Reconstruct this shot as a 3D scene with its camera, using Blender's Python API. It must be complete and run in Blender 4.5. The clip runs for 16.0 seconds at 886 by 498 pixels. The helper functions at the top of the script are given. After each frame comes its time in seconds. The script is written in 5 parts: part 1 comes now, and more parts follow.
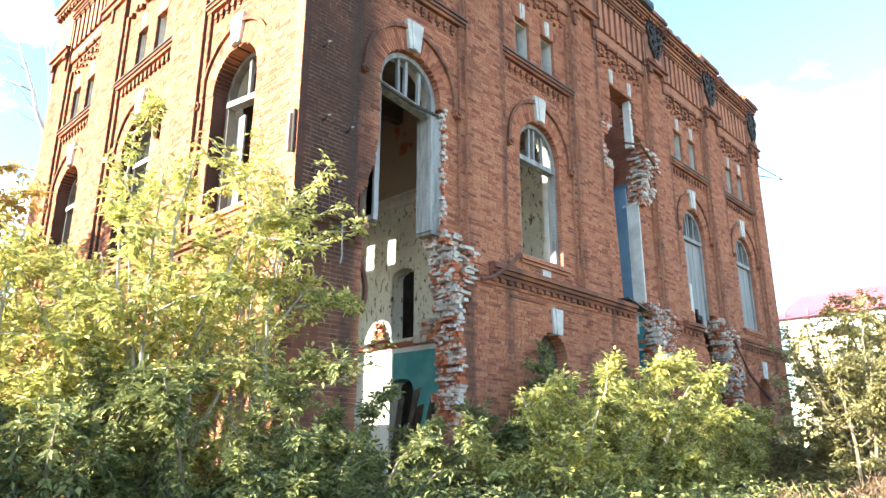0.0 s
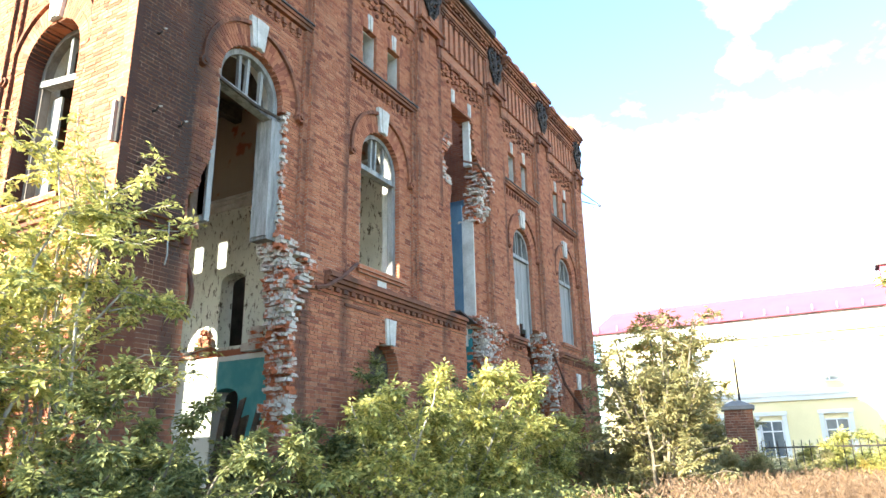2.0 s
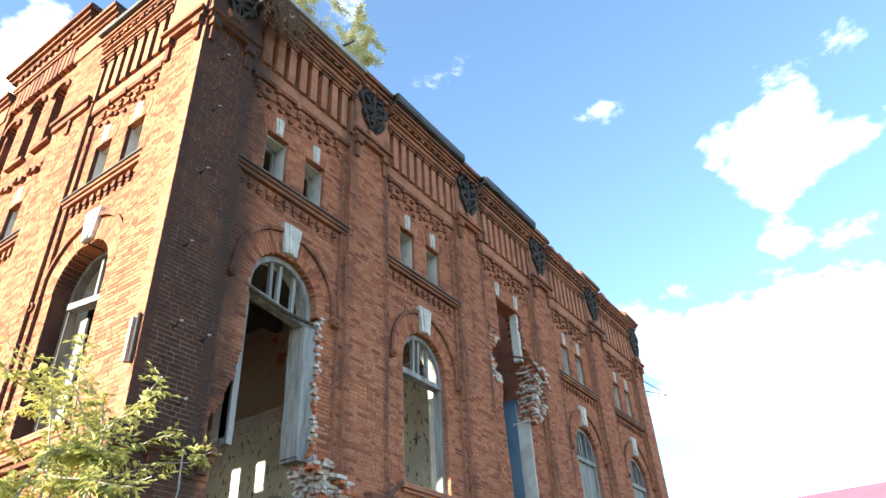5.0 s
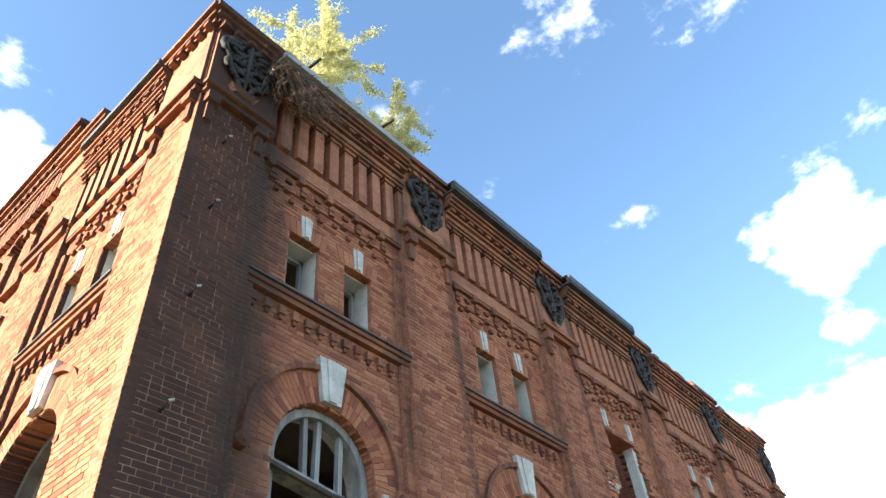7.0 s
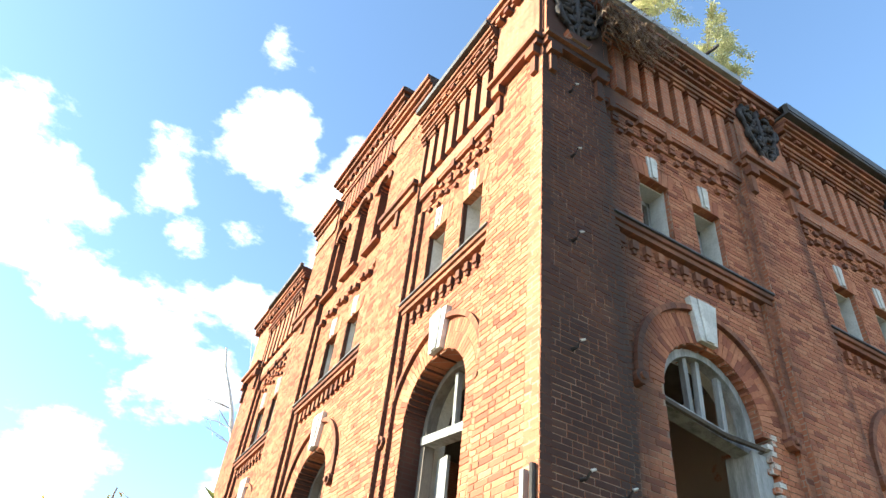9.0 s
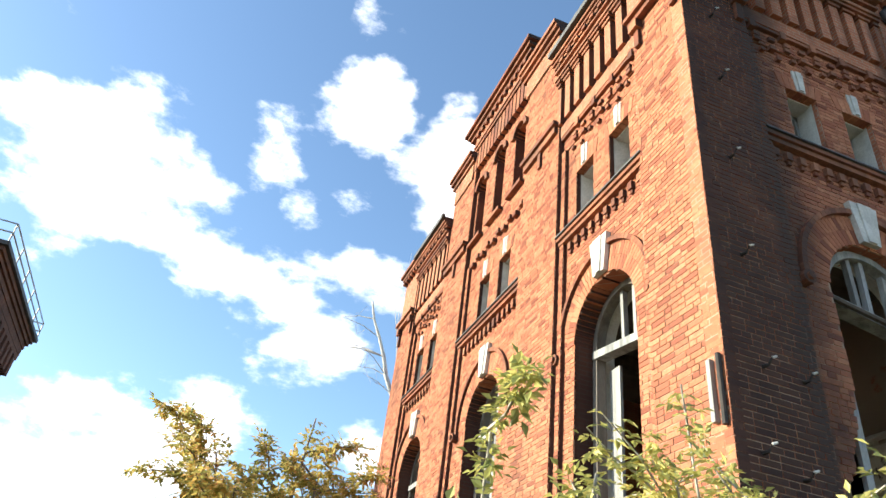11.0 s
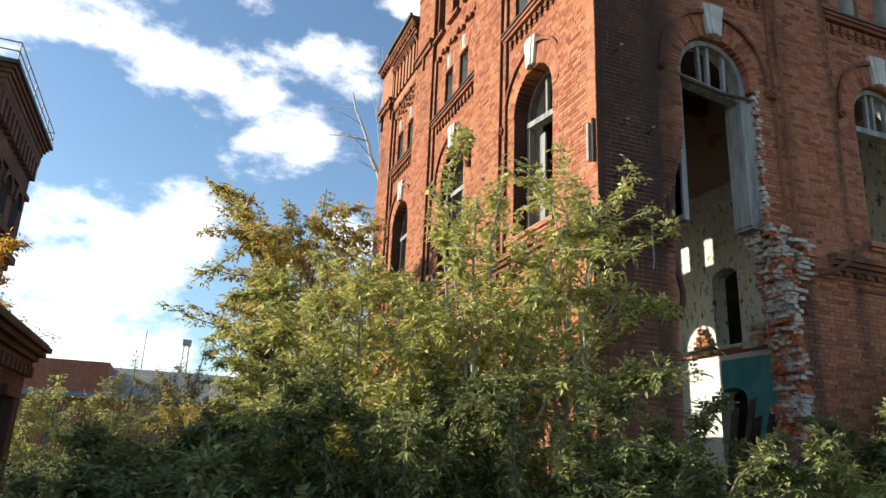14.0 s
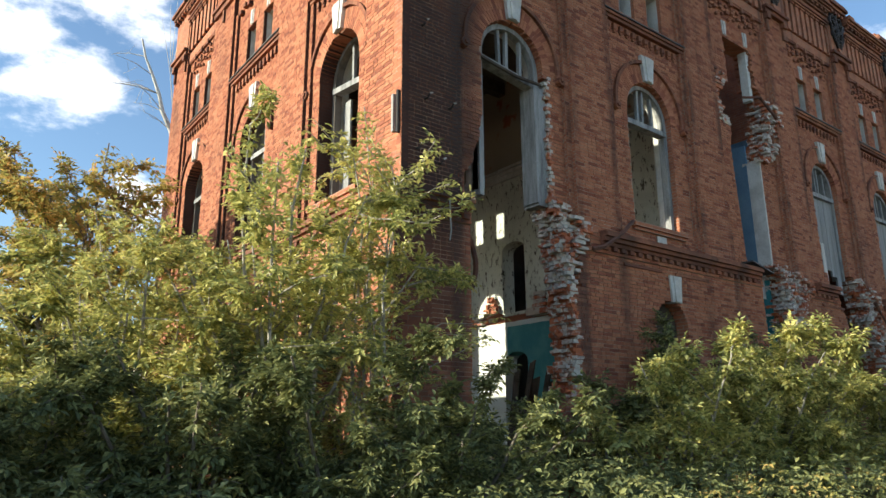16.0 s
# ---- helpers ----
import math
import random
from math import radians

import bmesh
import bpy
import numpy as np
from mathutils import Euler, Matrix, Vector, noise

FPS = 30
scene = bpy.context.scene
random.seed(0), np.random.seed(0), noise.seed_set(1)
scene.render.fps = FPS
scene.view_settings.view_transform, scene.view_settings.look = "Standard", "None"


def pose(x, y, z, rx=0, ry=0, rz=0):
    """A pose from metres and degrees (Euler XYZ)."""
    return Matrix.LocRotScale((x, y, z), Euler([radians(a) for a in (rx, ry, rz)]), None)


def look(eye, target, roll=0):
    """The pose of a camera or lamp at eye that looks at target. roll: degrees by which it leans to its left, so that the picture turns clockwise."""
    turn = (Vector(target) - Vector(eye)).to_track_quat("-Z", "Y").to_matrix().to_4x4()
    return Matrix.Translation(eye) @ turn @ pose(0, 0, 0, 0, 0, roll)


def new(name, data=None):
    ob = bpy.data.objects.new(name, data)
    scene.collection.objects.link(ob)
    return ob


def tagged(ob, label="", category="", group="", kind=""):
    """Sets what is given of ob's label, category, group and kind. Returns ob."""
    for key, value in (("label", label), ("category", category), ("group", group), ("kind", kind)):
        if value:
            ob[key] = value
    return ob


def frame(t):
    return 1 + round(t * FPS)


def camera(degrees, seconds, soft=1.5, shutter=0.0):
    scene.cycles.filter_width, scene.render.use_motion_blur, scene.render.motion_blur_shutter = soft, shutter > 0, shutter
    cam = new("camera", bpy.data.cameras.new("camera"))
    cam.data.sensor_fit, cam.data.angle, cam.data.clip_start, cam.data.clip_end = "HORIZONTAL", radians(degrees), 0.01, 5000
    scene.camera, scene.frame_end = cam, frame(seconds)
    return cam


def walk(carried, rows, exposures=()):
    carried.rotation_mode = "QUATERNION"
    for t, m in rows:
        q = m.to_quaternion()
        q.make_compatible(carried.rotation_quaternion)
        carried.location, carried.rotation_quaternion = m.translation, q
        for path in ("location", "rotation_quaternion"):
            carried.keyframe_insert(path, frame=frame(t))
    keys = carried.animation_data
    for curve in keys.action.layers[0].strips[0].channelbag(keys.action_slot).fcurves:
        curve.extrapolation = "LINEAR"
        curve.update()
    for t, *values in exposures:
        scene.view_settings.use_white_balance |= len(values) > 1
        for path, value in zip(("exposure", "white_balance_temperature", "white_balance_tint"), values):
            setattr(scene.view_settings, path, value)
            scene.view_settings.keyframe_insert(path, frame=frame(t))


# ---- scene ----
# ---------------------------------------------------------------- camera
cam = camera(65.1, 16.0)
# seconds, eye x, y, z, yaw (to the left from +y), pitch, roll
ROWS = [
    (0, -5.308, -7.896, 1.424, -46.67, 16.39, 0.08),
    (0.5, -5.308, -7.896, 1.424, -50.15, 16.20, -0.21),
    (1, -5.308, -7.896, 1.424, -54.00, 16.23, -0.57),
    (1.5, -5.308, -7.896, 1.424, -57.27, 16.52, -0.87),
    (2, -5.308, -7.896, 1.424, -60.65, 17.08, -1.12),
    (2.5, -5.308, -7.896, 1.424, -62.34, 18.65, -1.71),
    (3, -5.308, -7.896, 1.424, -62.96, 21.54, -2.90),
    (3.5, -5.308, -7.896, 1.424, -62.86, 24.53, -3.31),
    (4, -5.308, -7.896, 1.424, -60.92, 27.69, -3.85),
    (4.2, -5.308, -7.896, 1.424, -59.92, 28.87, -3.31),
    (6.3, -2.318, -5.911, 3.530, -54.53, 40.73, -6.97),
    (6.5, -2.277, -5.705, 3.713, -54.26, 41.89, -7.18),
    (7, -2.295, -5.270, 4.036, -53.39, 43.72, -7.17),
    (7.5, -2.455, -4.939, 4.192, -49.05, 45.20, -5.01),
    (8, -2.719, -4.701, 4.211, -38.43, 45.10, 2.20),
    (8.5, -3.046, -4.547, 4.125, -32.41, 41.58, 4.85),
    (9, -3.398, -4.464, 3.964, -26.64, 38.98, 7.04),
    (9.2, -3.537, -4.449, 3.885, -24.20, 38.77, 8.02),
    (11.3, -4.238, -4.700, 3.139, -15.77, 31.86, 7.95),
    (11.5, -4.173, -4.747, 3.122, -15.81, 29.87, 7.62),
    (12, -4.741, -6.187, 2.238, -17.46, 26.50, 5.92),
    (12.2, -5.120, -7.324, 1.690, -17.53, 25.95, 4.68),
    (12.5, -5.308, -7.896, 1.424, -17.66, 24.37, 4.42),
    (13, -5.308, -7.896, 1.424, -18.02, 20.96, 4.01),
    (13.5, -5.308, -7.896, 1.424, -18.69, 18.47, 3.69),
    (14, -5.308, -7.896, 1.424, -20.43, 16.58, 2.50),
    (14.5, -5.308, -7.896, 1.424, -23.63, 17.01, 1.51),
    (15, -5.308, -7.896, 1.424, -28.25, 17.06, 0.80),
    (15.5, -5.308, -7.896, 1.424, -33.05, 16.13, 0.48),
    (16, -5.308, -7.896, 1.424, -37.35, 14.27, -0.31),
]


def heading(x, y, z, yaw, pitch, roll):
    a, b = radians(yaw), radians(pitch)
    way = Vector((-math.sin(a) * math.cos(b), math.cos(a) * math.cos(b), math.sin(b)))
    return look((x, y, z), Vector((x, y, z)) + way, roll)


EXPOSURES = [(0.0, 2.50), (2.5, 2.42), (4.2, 2.08), (6.5, 1.76), (8.0, 1.96), (9.2, 1.82), (11.3, 1.18), (12.0, 1.06), (12.5, 0.92), (13.5, 0.70), (14.0, 0.64), (15.0, 0.74), (16.0, 0.82)]
walk(cam, [(r[0], heading(*r[1:])) for r in ROWS], EXPOSURES)

# ---------------------------------------------------------------- sky and sun
SUN_WAY = Vector((8.0, -2.8, -3.15)).normalized()      # the way the sunlight travels
world = bpy.data.worlds.new("world")
scene.world = world
world.use_nodes = True
wt = world.node_tree
for n in list(wt.nodes):
    wt.nodes.remove(n)


def wn(kind, **inputs):
    n = wt.nodes.new(kind)
    for k, v in inputs.items():
        n.inputs[k].default_value = v
    return n


w_out = wn("ShaderNodeOutputWorld")
w_bg = wn("ShaderNodeBackground", Strength=0.112)
w_sky = wn("ShaderNodeTexSky")
w_sky.sky_type = "NISHITA"
w_sky.sun_disc = False
w_sky.sun_elevation = math.asin(-SUN_WAY.z)
w_sky.sun_rotation = math.atan2(-SUN_WAY.x, -SUN_WAY.y)
w_sky.air_density, w_sky.dust_density, w_sky.ozone_density = 1.0, 0.6, 2.0
w_tc = wn("ShaderNodeTexCoord")
w_map = wn("ShaderNodeMapping", Scale=(1.0, 1.0, 1.9), Location=(3.1, 0.4, 0.2))
wt.links.new(w_tc.outputs["Generated"], w_map.inputs["Vector"])
w_n1 = wn("ShaderNodeTexNoise", Scale=6.5, Detail=12.0, Roughness=0.6)
wt.links.new(w_map.outputs[0], w_n1.inputs["Vector"])
w_sep = wn("ShaderNodeSeparateXYZ")
wt.links.new(w_tc.outputs["Generated"], w_sep.inputs[0])


def wmath(op, a, b=None, clamp=False):
    n = wt.nodes.new("ShaderNodeMath")
    n.operation, n.use_clamp = op, clamp
    for i, v in enumerate((a, b)):
        if v is None:
            continue
        if isinstance(v, (int, float)):
            n.inputs[i].default_value = v
        else:
            wt.links.new(v, n.inputs[i])
    return n.outputs[0]


def sky_way(az, el):
    a, e = radians(az), radians(el)
    return (math.cos(a) * math.cos(e), math.sin(a) * math.cos(e), math.sin(e))


def cloud_bank(az, el, wide, lift):
    """A patch of the sky where clouds gather: more of them near the middle."""
    d = wn("ShaderNodeVectorMath")
    d.operation = "DOT_PRODUCT"
    d.inputs[1].default_value = sky_way(az, el)
    wt.links.new(w_tc.outputs["Generated"], d.inputs[0])
    near = wmath("SUBTRACT", 1.0, wmath("DIVIDE", wmath("SUBTRACT", 1.0, d.outputs["Value"]), 1.0 - math.cos(radians(wide))), True)
    return wmath("MULTIPLY", near, lift * 1.3)


# clouds: azimuth, height, width, thickness
CLOUDS = [
          (1, 35, 6.0, 0.36), (-3, 34, 3.3, 0.30), (5, 37, 3.5, 0.28), (3, 29, 2.8, 0.30), (-4, 23, 8.1, 0.30), (8, 20, 11.1, 0.36), (1, 16,
          12.0, 0.40), (15, 23, 4.9, 0.28), (8, 40, 1.2, 0.22), (83, 47, 2.1, 0.24), (84, 43, 5.8, 0.36), (78, 40, 4.7, 0.36), (74, 43, 3.6,
          0.34), (74, 46, 2.2, 0.30), (82, 37, 3.5, 0.30), (79, 31, 3.1, 0.30), (74, 36, 2.0, 0.28), (106, 33, 8.7, 0.36), (99, 32, 6.0,
          0.34), (95, 29, 4.7, 0.34), (90, 28, 4.6, 0.34), (86, 27, 3.5, 0.32), (83, 25, 3.2, 0.34), (92, 39, 4.7, 0.33), (83, 37, 3.4,
          0.33), (76, 40, 5.5, 0.34), (81, 31, 3.5, 0.30), (88, 35, 2.6, 0.24), (98, 15, 6.9, 0.30), (91, 15, 6.1, 0.30), (78, 17, 2.9,
          0.28), (98, 14, 7.6, 0.34), (93, 13, 6.8, 0.32), (78, 17, 3.1, 0.28), (97, 8, 8.6, 0.36), (84, 25, 4.6, 0.34), (86, 28, 4.7,
          0.34), (78, 17, 3.4, 0.28), (79, 30, 3.3, 0.24),
          (-70, 25, 50, 0.12), (190, 25, 50, 0.12)]
banks = [cloud_bank(*c) for c in CLOUDS]
gather = banks[0]
for b in banks[1:]:
    gather = wmath("MAXIMUM", gather, b)
low = wmath("MULTIPLY", wmath("SUBTRACT", 0.20, w_sep.outputs["Z"], True), 1.1)
puffs = wmath("MULTIPLY", wmath("SUBTRACT", w_n1.outputs["Fac"], 0.5), 1.7)
cover = wmath("ADD", wmath("ADD", puffs, gather), low)
w_ramp = wn("ShaderNodeMapRange")
w_ramp.interpolation_type = "SMOOTHSTEP"
for k, v in (("From Min", 0.17), ("From Max", 0.50), ("To Min", 0.0), ("To Max", 0.92)):
    w_ramp.inputs[k].default_value = v
wt.links.new(cover, w_ramp.inputs["Value"])
w_mix = wn("ShaderNodeMix")
w_mix.data_type = "RGBA"
wt.links.new(w_ramp.outputs[0], w_mix.inputs["Factor"])
w_tone = wn("ShaderNodeMix")
w_tone.data_type, w_tone.blend_type = "RGBA", "MULTIPLY"
w_tone.inputs["Factor"].default_value = 1.0
w_tone.inputs[7].default_value = (1.10, 1.20, 1.22, 1)
wt.links.new(w_sky.outputs[0], w_tone.inputs[6])
wt.links.new(w_tone.outputs[2], w_mix.inputs[6])
w_mix.inputs[7].default_value = (9.0, 9.2, 9.6, 1)
wt.links.new(w_mix.outputs[2], w_bg.inputs["Color"])
wt.links.new(w_bg.outputs[0], w_out.inputs["Surface"])

sun = new("sun", bpy.data.lights.new("sun", "SUN"))
sun.data.energy, sun.data.angle, sun.data.color = 5.0, radians(0.5), (1.0, 0.955, 0.77)
sun.matrix_world = look((0, 0, 40), Vector((0, 0, 40)) + SUN_WAY)

# ---------------------------------------------------------------- materials
class Mat:
    """A node material with short-hand for links."""

    def __init__(self, name, rough=0.9, spec=0.3):
        self.m = bpy.data.materials.new(name)
        self.m.use_nodes = True
        self.t = self.m.node_tree
        self.b = self.t.nodes["Principled BSDF"]
        self.b.inputs["Roughness"].default_value = rough
        self.b.inputs["Specular IOR Level"].default_value = spec
        self.pos = self.node("ShaderNodeNewGeometry")
        self.bumps = None

    def node(self, kind, **inputs):
        n = self.t.nodes.new(kind)
        for k, v in inputs.items():
            self.put(n, k, v)
        return n

    def put(self, n, k, v):
        s = n.inputs[k]
        if isinstance(v, bpy.types.NodeSocket):
            self.t.links.new(v, s)
        else:
            s.default_value = v

    def noise(self, scale, detail=4.0, rough=0.6, stretch=(1, 1, 1), shift=(0, 0, 0)):
        mp = self.node("ShaderNodeMapping", Vector=self.pos.outputs["Position"], Scale=stretch, Location=shift)
        return self.node("ShaderNodeTexNoise", Vector=mp.outputs[0], Scale=scale, Detail=detail, Roughness=rough).outputs["Fac"]

    def ramp(self, fac, lo, hi, a=0.0, b=1.0):
        n = self.node("ShaderNodeMapRange", Value=fac)
        n.interpolation_type = "SMOOTHSTEP"
        for k, v in (("From Min", lo), ("From Max", hi), ("To Min", a), ("To Max", b)):
            n.inputs[k].default_value = v
        return n.outputs[0]

    def mix(self, fac, a, b, mode="MIX"):
        n = self.node("ShaderNodeMix")
        n.data_type, n.blend_type = "RGBA", mode
        for i, v in ((0, fac), (6, a), (7, b)):
            if isinstance(v, bpy.types.NodeSocket):
                self.t.links.new(v, n.inputs[i])
            elif isinstance(v, (int, float)):
                n.inputs[i].default_value = v
            else:
                n.inputs[i].default_value = (*v, 1)
        return n.outputs[2]

    def math(self, op, a, b=0.0):
        n = self.node("ShaderNodeMath")
        n.operation = op
        for i, v in ((0, a), (1, b)):
            self.put(n, i, v)
        return n.outputs[0]

    def colour(self, c):
        self.put(self.b, "Base Color", c if isinstance(c, bpy.types.NodeSocket) else (*c, 1))
        return self

    def bump(self, fac, strength=0.4, dist=0.02):
        n = self.node("ShaderNodeBump", Height=fac, Strength=strength, Distance=dist)
        if self.bumps:
            self.t.links.new(self.bumps.outputs[0], n.inputs["Normal"])
        self.bumps = n
        self.t.links.new(n.outputs[0], self.b.inputs["Normal"])
        return self


def soot(M, base, much=0.93):
    """Smoke and damp stain down the corner pier, dark bands along the pilaster edges and patches of grime elsewhere."""
    sep = M.node("ShaderNodeSeparateXYZ", Vector=M.pos.outputs["Position"])
    nrm = M.node("ShaderNodeSeparateXYZ", Vector=M.pos.outputs["Normal"])
    wob = M.noise(1.3, 4.0)
    x = M.math("ADD", sep.outputs["X"], M.math("MULTIPLY", M.math("SUBTRACT", wob, 0.5), 0.5))
    side = M.ramp(x, 0.95, 1.2, 1.0, 0.0)
    streak = M.math("MULTIPLY", M.ramp(x, 0.62, 0.95), M.ramp(x, 1.2, 1.75, 1.0, 0.0))
    face = M.ramp(nrm.outputs["Y"], -0.8, -0.3, 1.0, 0.0)
    tall = M.ramp(sep.outputs["Z"], 2.0, 4.9, 0.45, 1.0)
    f = M.math("MULTIPLY", M.math("MULTIPLY", side, face), tall)
    f = M.math("MULTIPLY", f, M.ramp(M.noise(0.8, 3.0, shift=(5, 0, 0)), 0.25, 0.6, 0.85, 1.0))
    c = M.mix(M.math("MULTIPLY", f, much), base, (0.034, 0.022, 0.020))
    f = M.math("MULTIPLY", M.math("MULTIPLY", streak, face), M.ramp(sep.outputs["Z"], 4.4, 6.0, 0.0, 0.85))
    f = M.math("MULTIPLY", f, M.ramp(M.noise(2.2, 4.0, 0.6, (1, 1, 0.15)), 0.3, 0.55, 0.35, 1.0))
    c = M.mix(M.math("MULTIPLY", f, M.math("MAXIMUM", much, 0.55)), c, (0.035, 0.026, 0.024))
    runs = M.math("MULTIPLY", M.ramp(M.noise(2.6, 5.0, 0.65, (1, 1, 0.10), (9, 3, 0)), 0.56, 0.72, 0.0, 0.6), M.ramp(sep.outputs["Z"], 6.5, 11.5, 0.25, 1.0))
    c = M.mix(runs, c, (0.085, 0.050, 0.038))
    # brick darkens in uneven bands along both edges of each pilaster
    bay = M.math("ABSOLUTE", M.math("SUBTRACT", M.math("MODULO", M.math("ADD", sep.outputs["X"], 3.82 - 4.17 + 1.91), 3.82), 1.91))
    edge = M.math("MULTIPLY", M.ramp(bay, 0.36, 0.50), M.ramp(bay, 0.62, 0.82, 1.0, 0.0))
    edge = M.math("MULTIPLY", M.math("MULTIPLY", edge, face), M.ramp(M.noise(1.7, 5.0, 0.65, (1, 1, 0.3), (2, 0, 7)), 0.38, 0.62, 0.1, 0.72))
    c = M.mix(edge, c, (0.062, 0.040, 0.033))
    grime = M.ramp(M.noise(0.55, 5.0, 0.65, (1, 1, 0.5)), 0.52, 0.75, 0.0, 0.45)
    return M.mix(grime, c, (0.10, 0.062, 0.048))


def brick_material(single=False, grimy=False):
    M = Mat("brick_single" if single else "brick_grimy" if grimy else "brick", 0.92, 0.2)
    rnd = M.node("ShaderNodeObjectInfo").outputs["Random"] if single else M.pos.outputs["Random Per Island"]
    cr = M.node("ShaderNodeValToRGB", Fac=rnd)
    el = cr.color_ramp.elements
    el[0].position, el[0].color = 0.0, (0.19, 0.062, 0.040, 1)
    el[1].position, el[1].color = 1.0, (0.50, 0.218, 0.120, 1)
    for p, c in ((0.15, (0.31, 0.106, 0.062, 1)), (0.5, (0.42, 0.160, 0.085, 1)), (0.85, (0.48, 0.198, 0.108, 1))):
        e = el.new(p)
        e.color = c
    c = M.mix(M.ramp(M.noise(22, 4), 0.3, 0.75, 0.0, 0.5), cr.outputs[0], (0.20, 0.075, 0.045))
    if grimy:                                   # ledges hold old soot
        c = M.mix(M.ramp(M.noise(1.6, 5, 0.65), 0.3, 0.65, 0.12, 0.72), c, (0.085, 0.050, 0.040))
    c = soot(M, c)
    M.colour(c).bump(M.noise(60, 4), 0.5, 0.006)
    return M.m


def core_material(name="brick_core", sooty=True, grime=0.0):
    """Plain brickwork seen on returns and inside the wall."""
    M = Mat(name, 0.95, 0.15)
    sep = M.node("ShaderNodeSeparateXYZ", Vector=M.pos.outputs["Position"])
    xy = M.math("ADD", sep.outputs["X"], sep.outputs["Y"])
    v = M.node("ShaderNodeCombineXYZ", X=xy, Y=sep.outputs["Z"])
    b = M.node("ShaderNodeTexBrick", Vector=v.outputs[0])
    b.inputs["Scale"].default_value = 1.0
    b.inputs["Brick Width"].default_value, b.inputs["Row Height"].default_value = 0.23, 0.067
    b.inputs["Mortar Size"].default_value = 0.007
    b.inputs["Color1"].default_value, b.inputs["Color2"].default_value = (0.43, 0.158, 0.084, 1), (0.34, 0.120, 0.068, 1)
    b.inputs["Mortar"].default_value = (0.36, 0.25, 0.18, 1)
    c = M.mix(M.ramp(M.noise(3, 5), 0.45, 0.7, 0.0, 0.5), b.outputs[0], (0.17, 0.08, 0.055))
    if grime:
        c = M.mix(M.ramp(M.noise(0.9, 6, 0.65), 0.25, 0.6, grime * 0.6, grime), c, (0.050, 0.034, 0.030))
    M.colour(soot(M, c) if sooty else c).bump(b.outputs["Fac"], -0.6, 0.01).bump(M.noise(40, 4), 0.4, 0.006)
    return M.m


def mortar_material():
    M = Mat("mortar", 0.97, 0.1)
    c = M.mix(M.ramp(M.noise(5, 5), 0.35, 0.7), (0.44, 0.33, 0.25), (0.20, 0.135, 0.10))
    M.colour(soot(M, c, 0.12)).bump(M.noise(80, 3), 0.5, 0.004)
    return M.m


def rubble_material():
    """Broken masonry: bricks smeared with old lime."""
    M = Mat("broken_masonry", 0.96, 0.1)
    rnd = M.pos.outputs["Random Per Island"]
    red = M.mix(rnd, (0.47, 0.15, 0.07), (0.30, 0.085, 0.05))
    lime = M.mix(M.noise(9, 4), (0.66, 0.61, 0.55), (0.42, 0.37, 0.32))
    f = M.ramp(M.math("ADD", M.noise(3.2, 7, 0.72), M.math("MULTIPLY", rnd, 0.16)), 0.50, 0.62)
    M.colour(M.mix(f, red, lime)).bump(M.noise(25, 6), 0.9, 0.02)
    return M.m


def plain_material(name, a, b, scale=3.0, rough=0.9, bump=0.3, spec=0.3, metal=0.0, stretch=(1, 1, 1), fine=40, fmix=0.35):
    M = Mat(name, rough, spec)
    M.b.inputs["Metallic"].default_value = metal
    c = M.mix(M.ramp(M.noise(scale, 6, 0.65, stretch), 0.35, 0.7), a, b)
    c = M.mix(M.ramp(M.noise(fine, 4, 0.6, stretch), 0.35, 0.8, 0.0, fmix), c, tuple(v * 0.45 for v in b))
    M.colour(c).bump(M.noise(fine, 4, 0.6, stretch), bump, 0.01)
    return M.m


def plaster_wall_material():
    """Old limewash over the cross wall, with flaking marks and a white band over a teal dado below the fallen floor.
    The dado is whitened where sunlight falls.
    """
    M = Mat("plaster", 0.93, 0.2)
    sep = M.node("ShaderNodeSeparateXYZ", Vector=M.pos.outputs["Position"])
    z = M.math("ADD", sep.outputs["Z"], M.math("MULTIPLY", M.noise(5, 3), 0.06))
    pale = M.mix(M.ramp(M.noise(0.7, 5), 0.35, 0.7), (0.70, 0.72, 0.64), (0.52, 0.55, 0.48))
    marks = M.ramp(M.noise(7.5, 7, 0.75, (1, 1, 0.45)), 0.545, 0.60)
    pale = M.mix(marks, pale, (0.10, 0.095, 0.075))
    bare = M.ramp(M.noise(1.1, 5, 0.6, shift=(0, 4, 2)), 0.60, 0.66)
    up = M.ramp(z, 8.6, 8.75)
    pale = M.mix(up, pale, M.mix(bare, (0.30, 0.255, 0.20), (0.26, 0.10, 0.06)))
    teal = M.mix(M.ramp(M.noise(2, 5), 0.4, 0.7), (0.07, 0.26, 0.27), (0.11, 0.32, 0.32))
    # beyond y 6.6 the sunlit stretch of the dado is coloured white
    end = M.ramp(M.math("ADD", sep.outputs["Y"], M.math("MULTIPLY", M.noise(3, 4), 0.12)), 6.62, 6.66)
    teal = M.mix(end, teal, (0.66, 0.67, 0.62))
    c = M.mix(M.ramp(z, 4.13, 4.145), teal, (0.62, 0.64, 0.61))
    c = M.mix(M.ramp(z, 4.27, 4.28), c, (0.30, 0.11, 0.065))
    c = M.mix(M.ramp(z, 4.42, 4.46), c, pale)
    M.colour(c).bump(M.noise(18, 5), 0.4, 0.01)
    return M.m


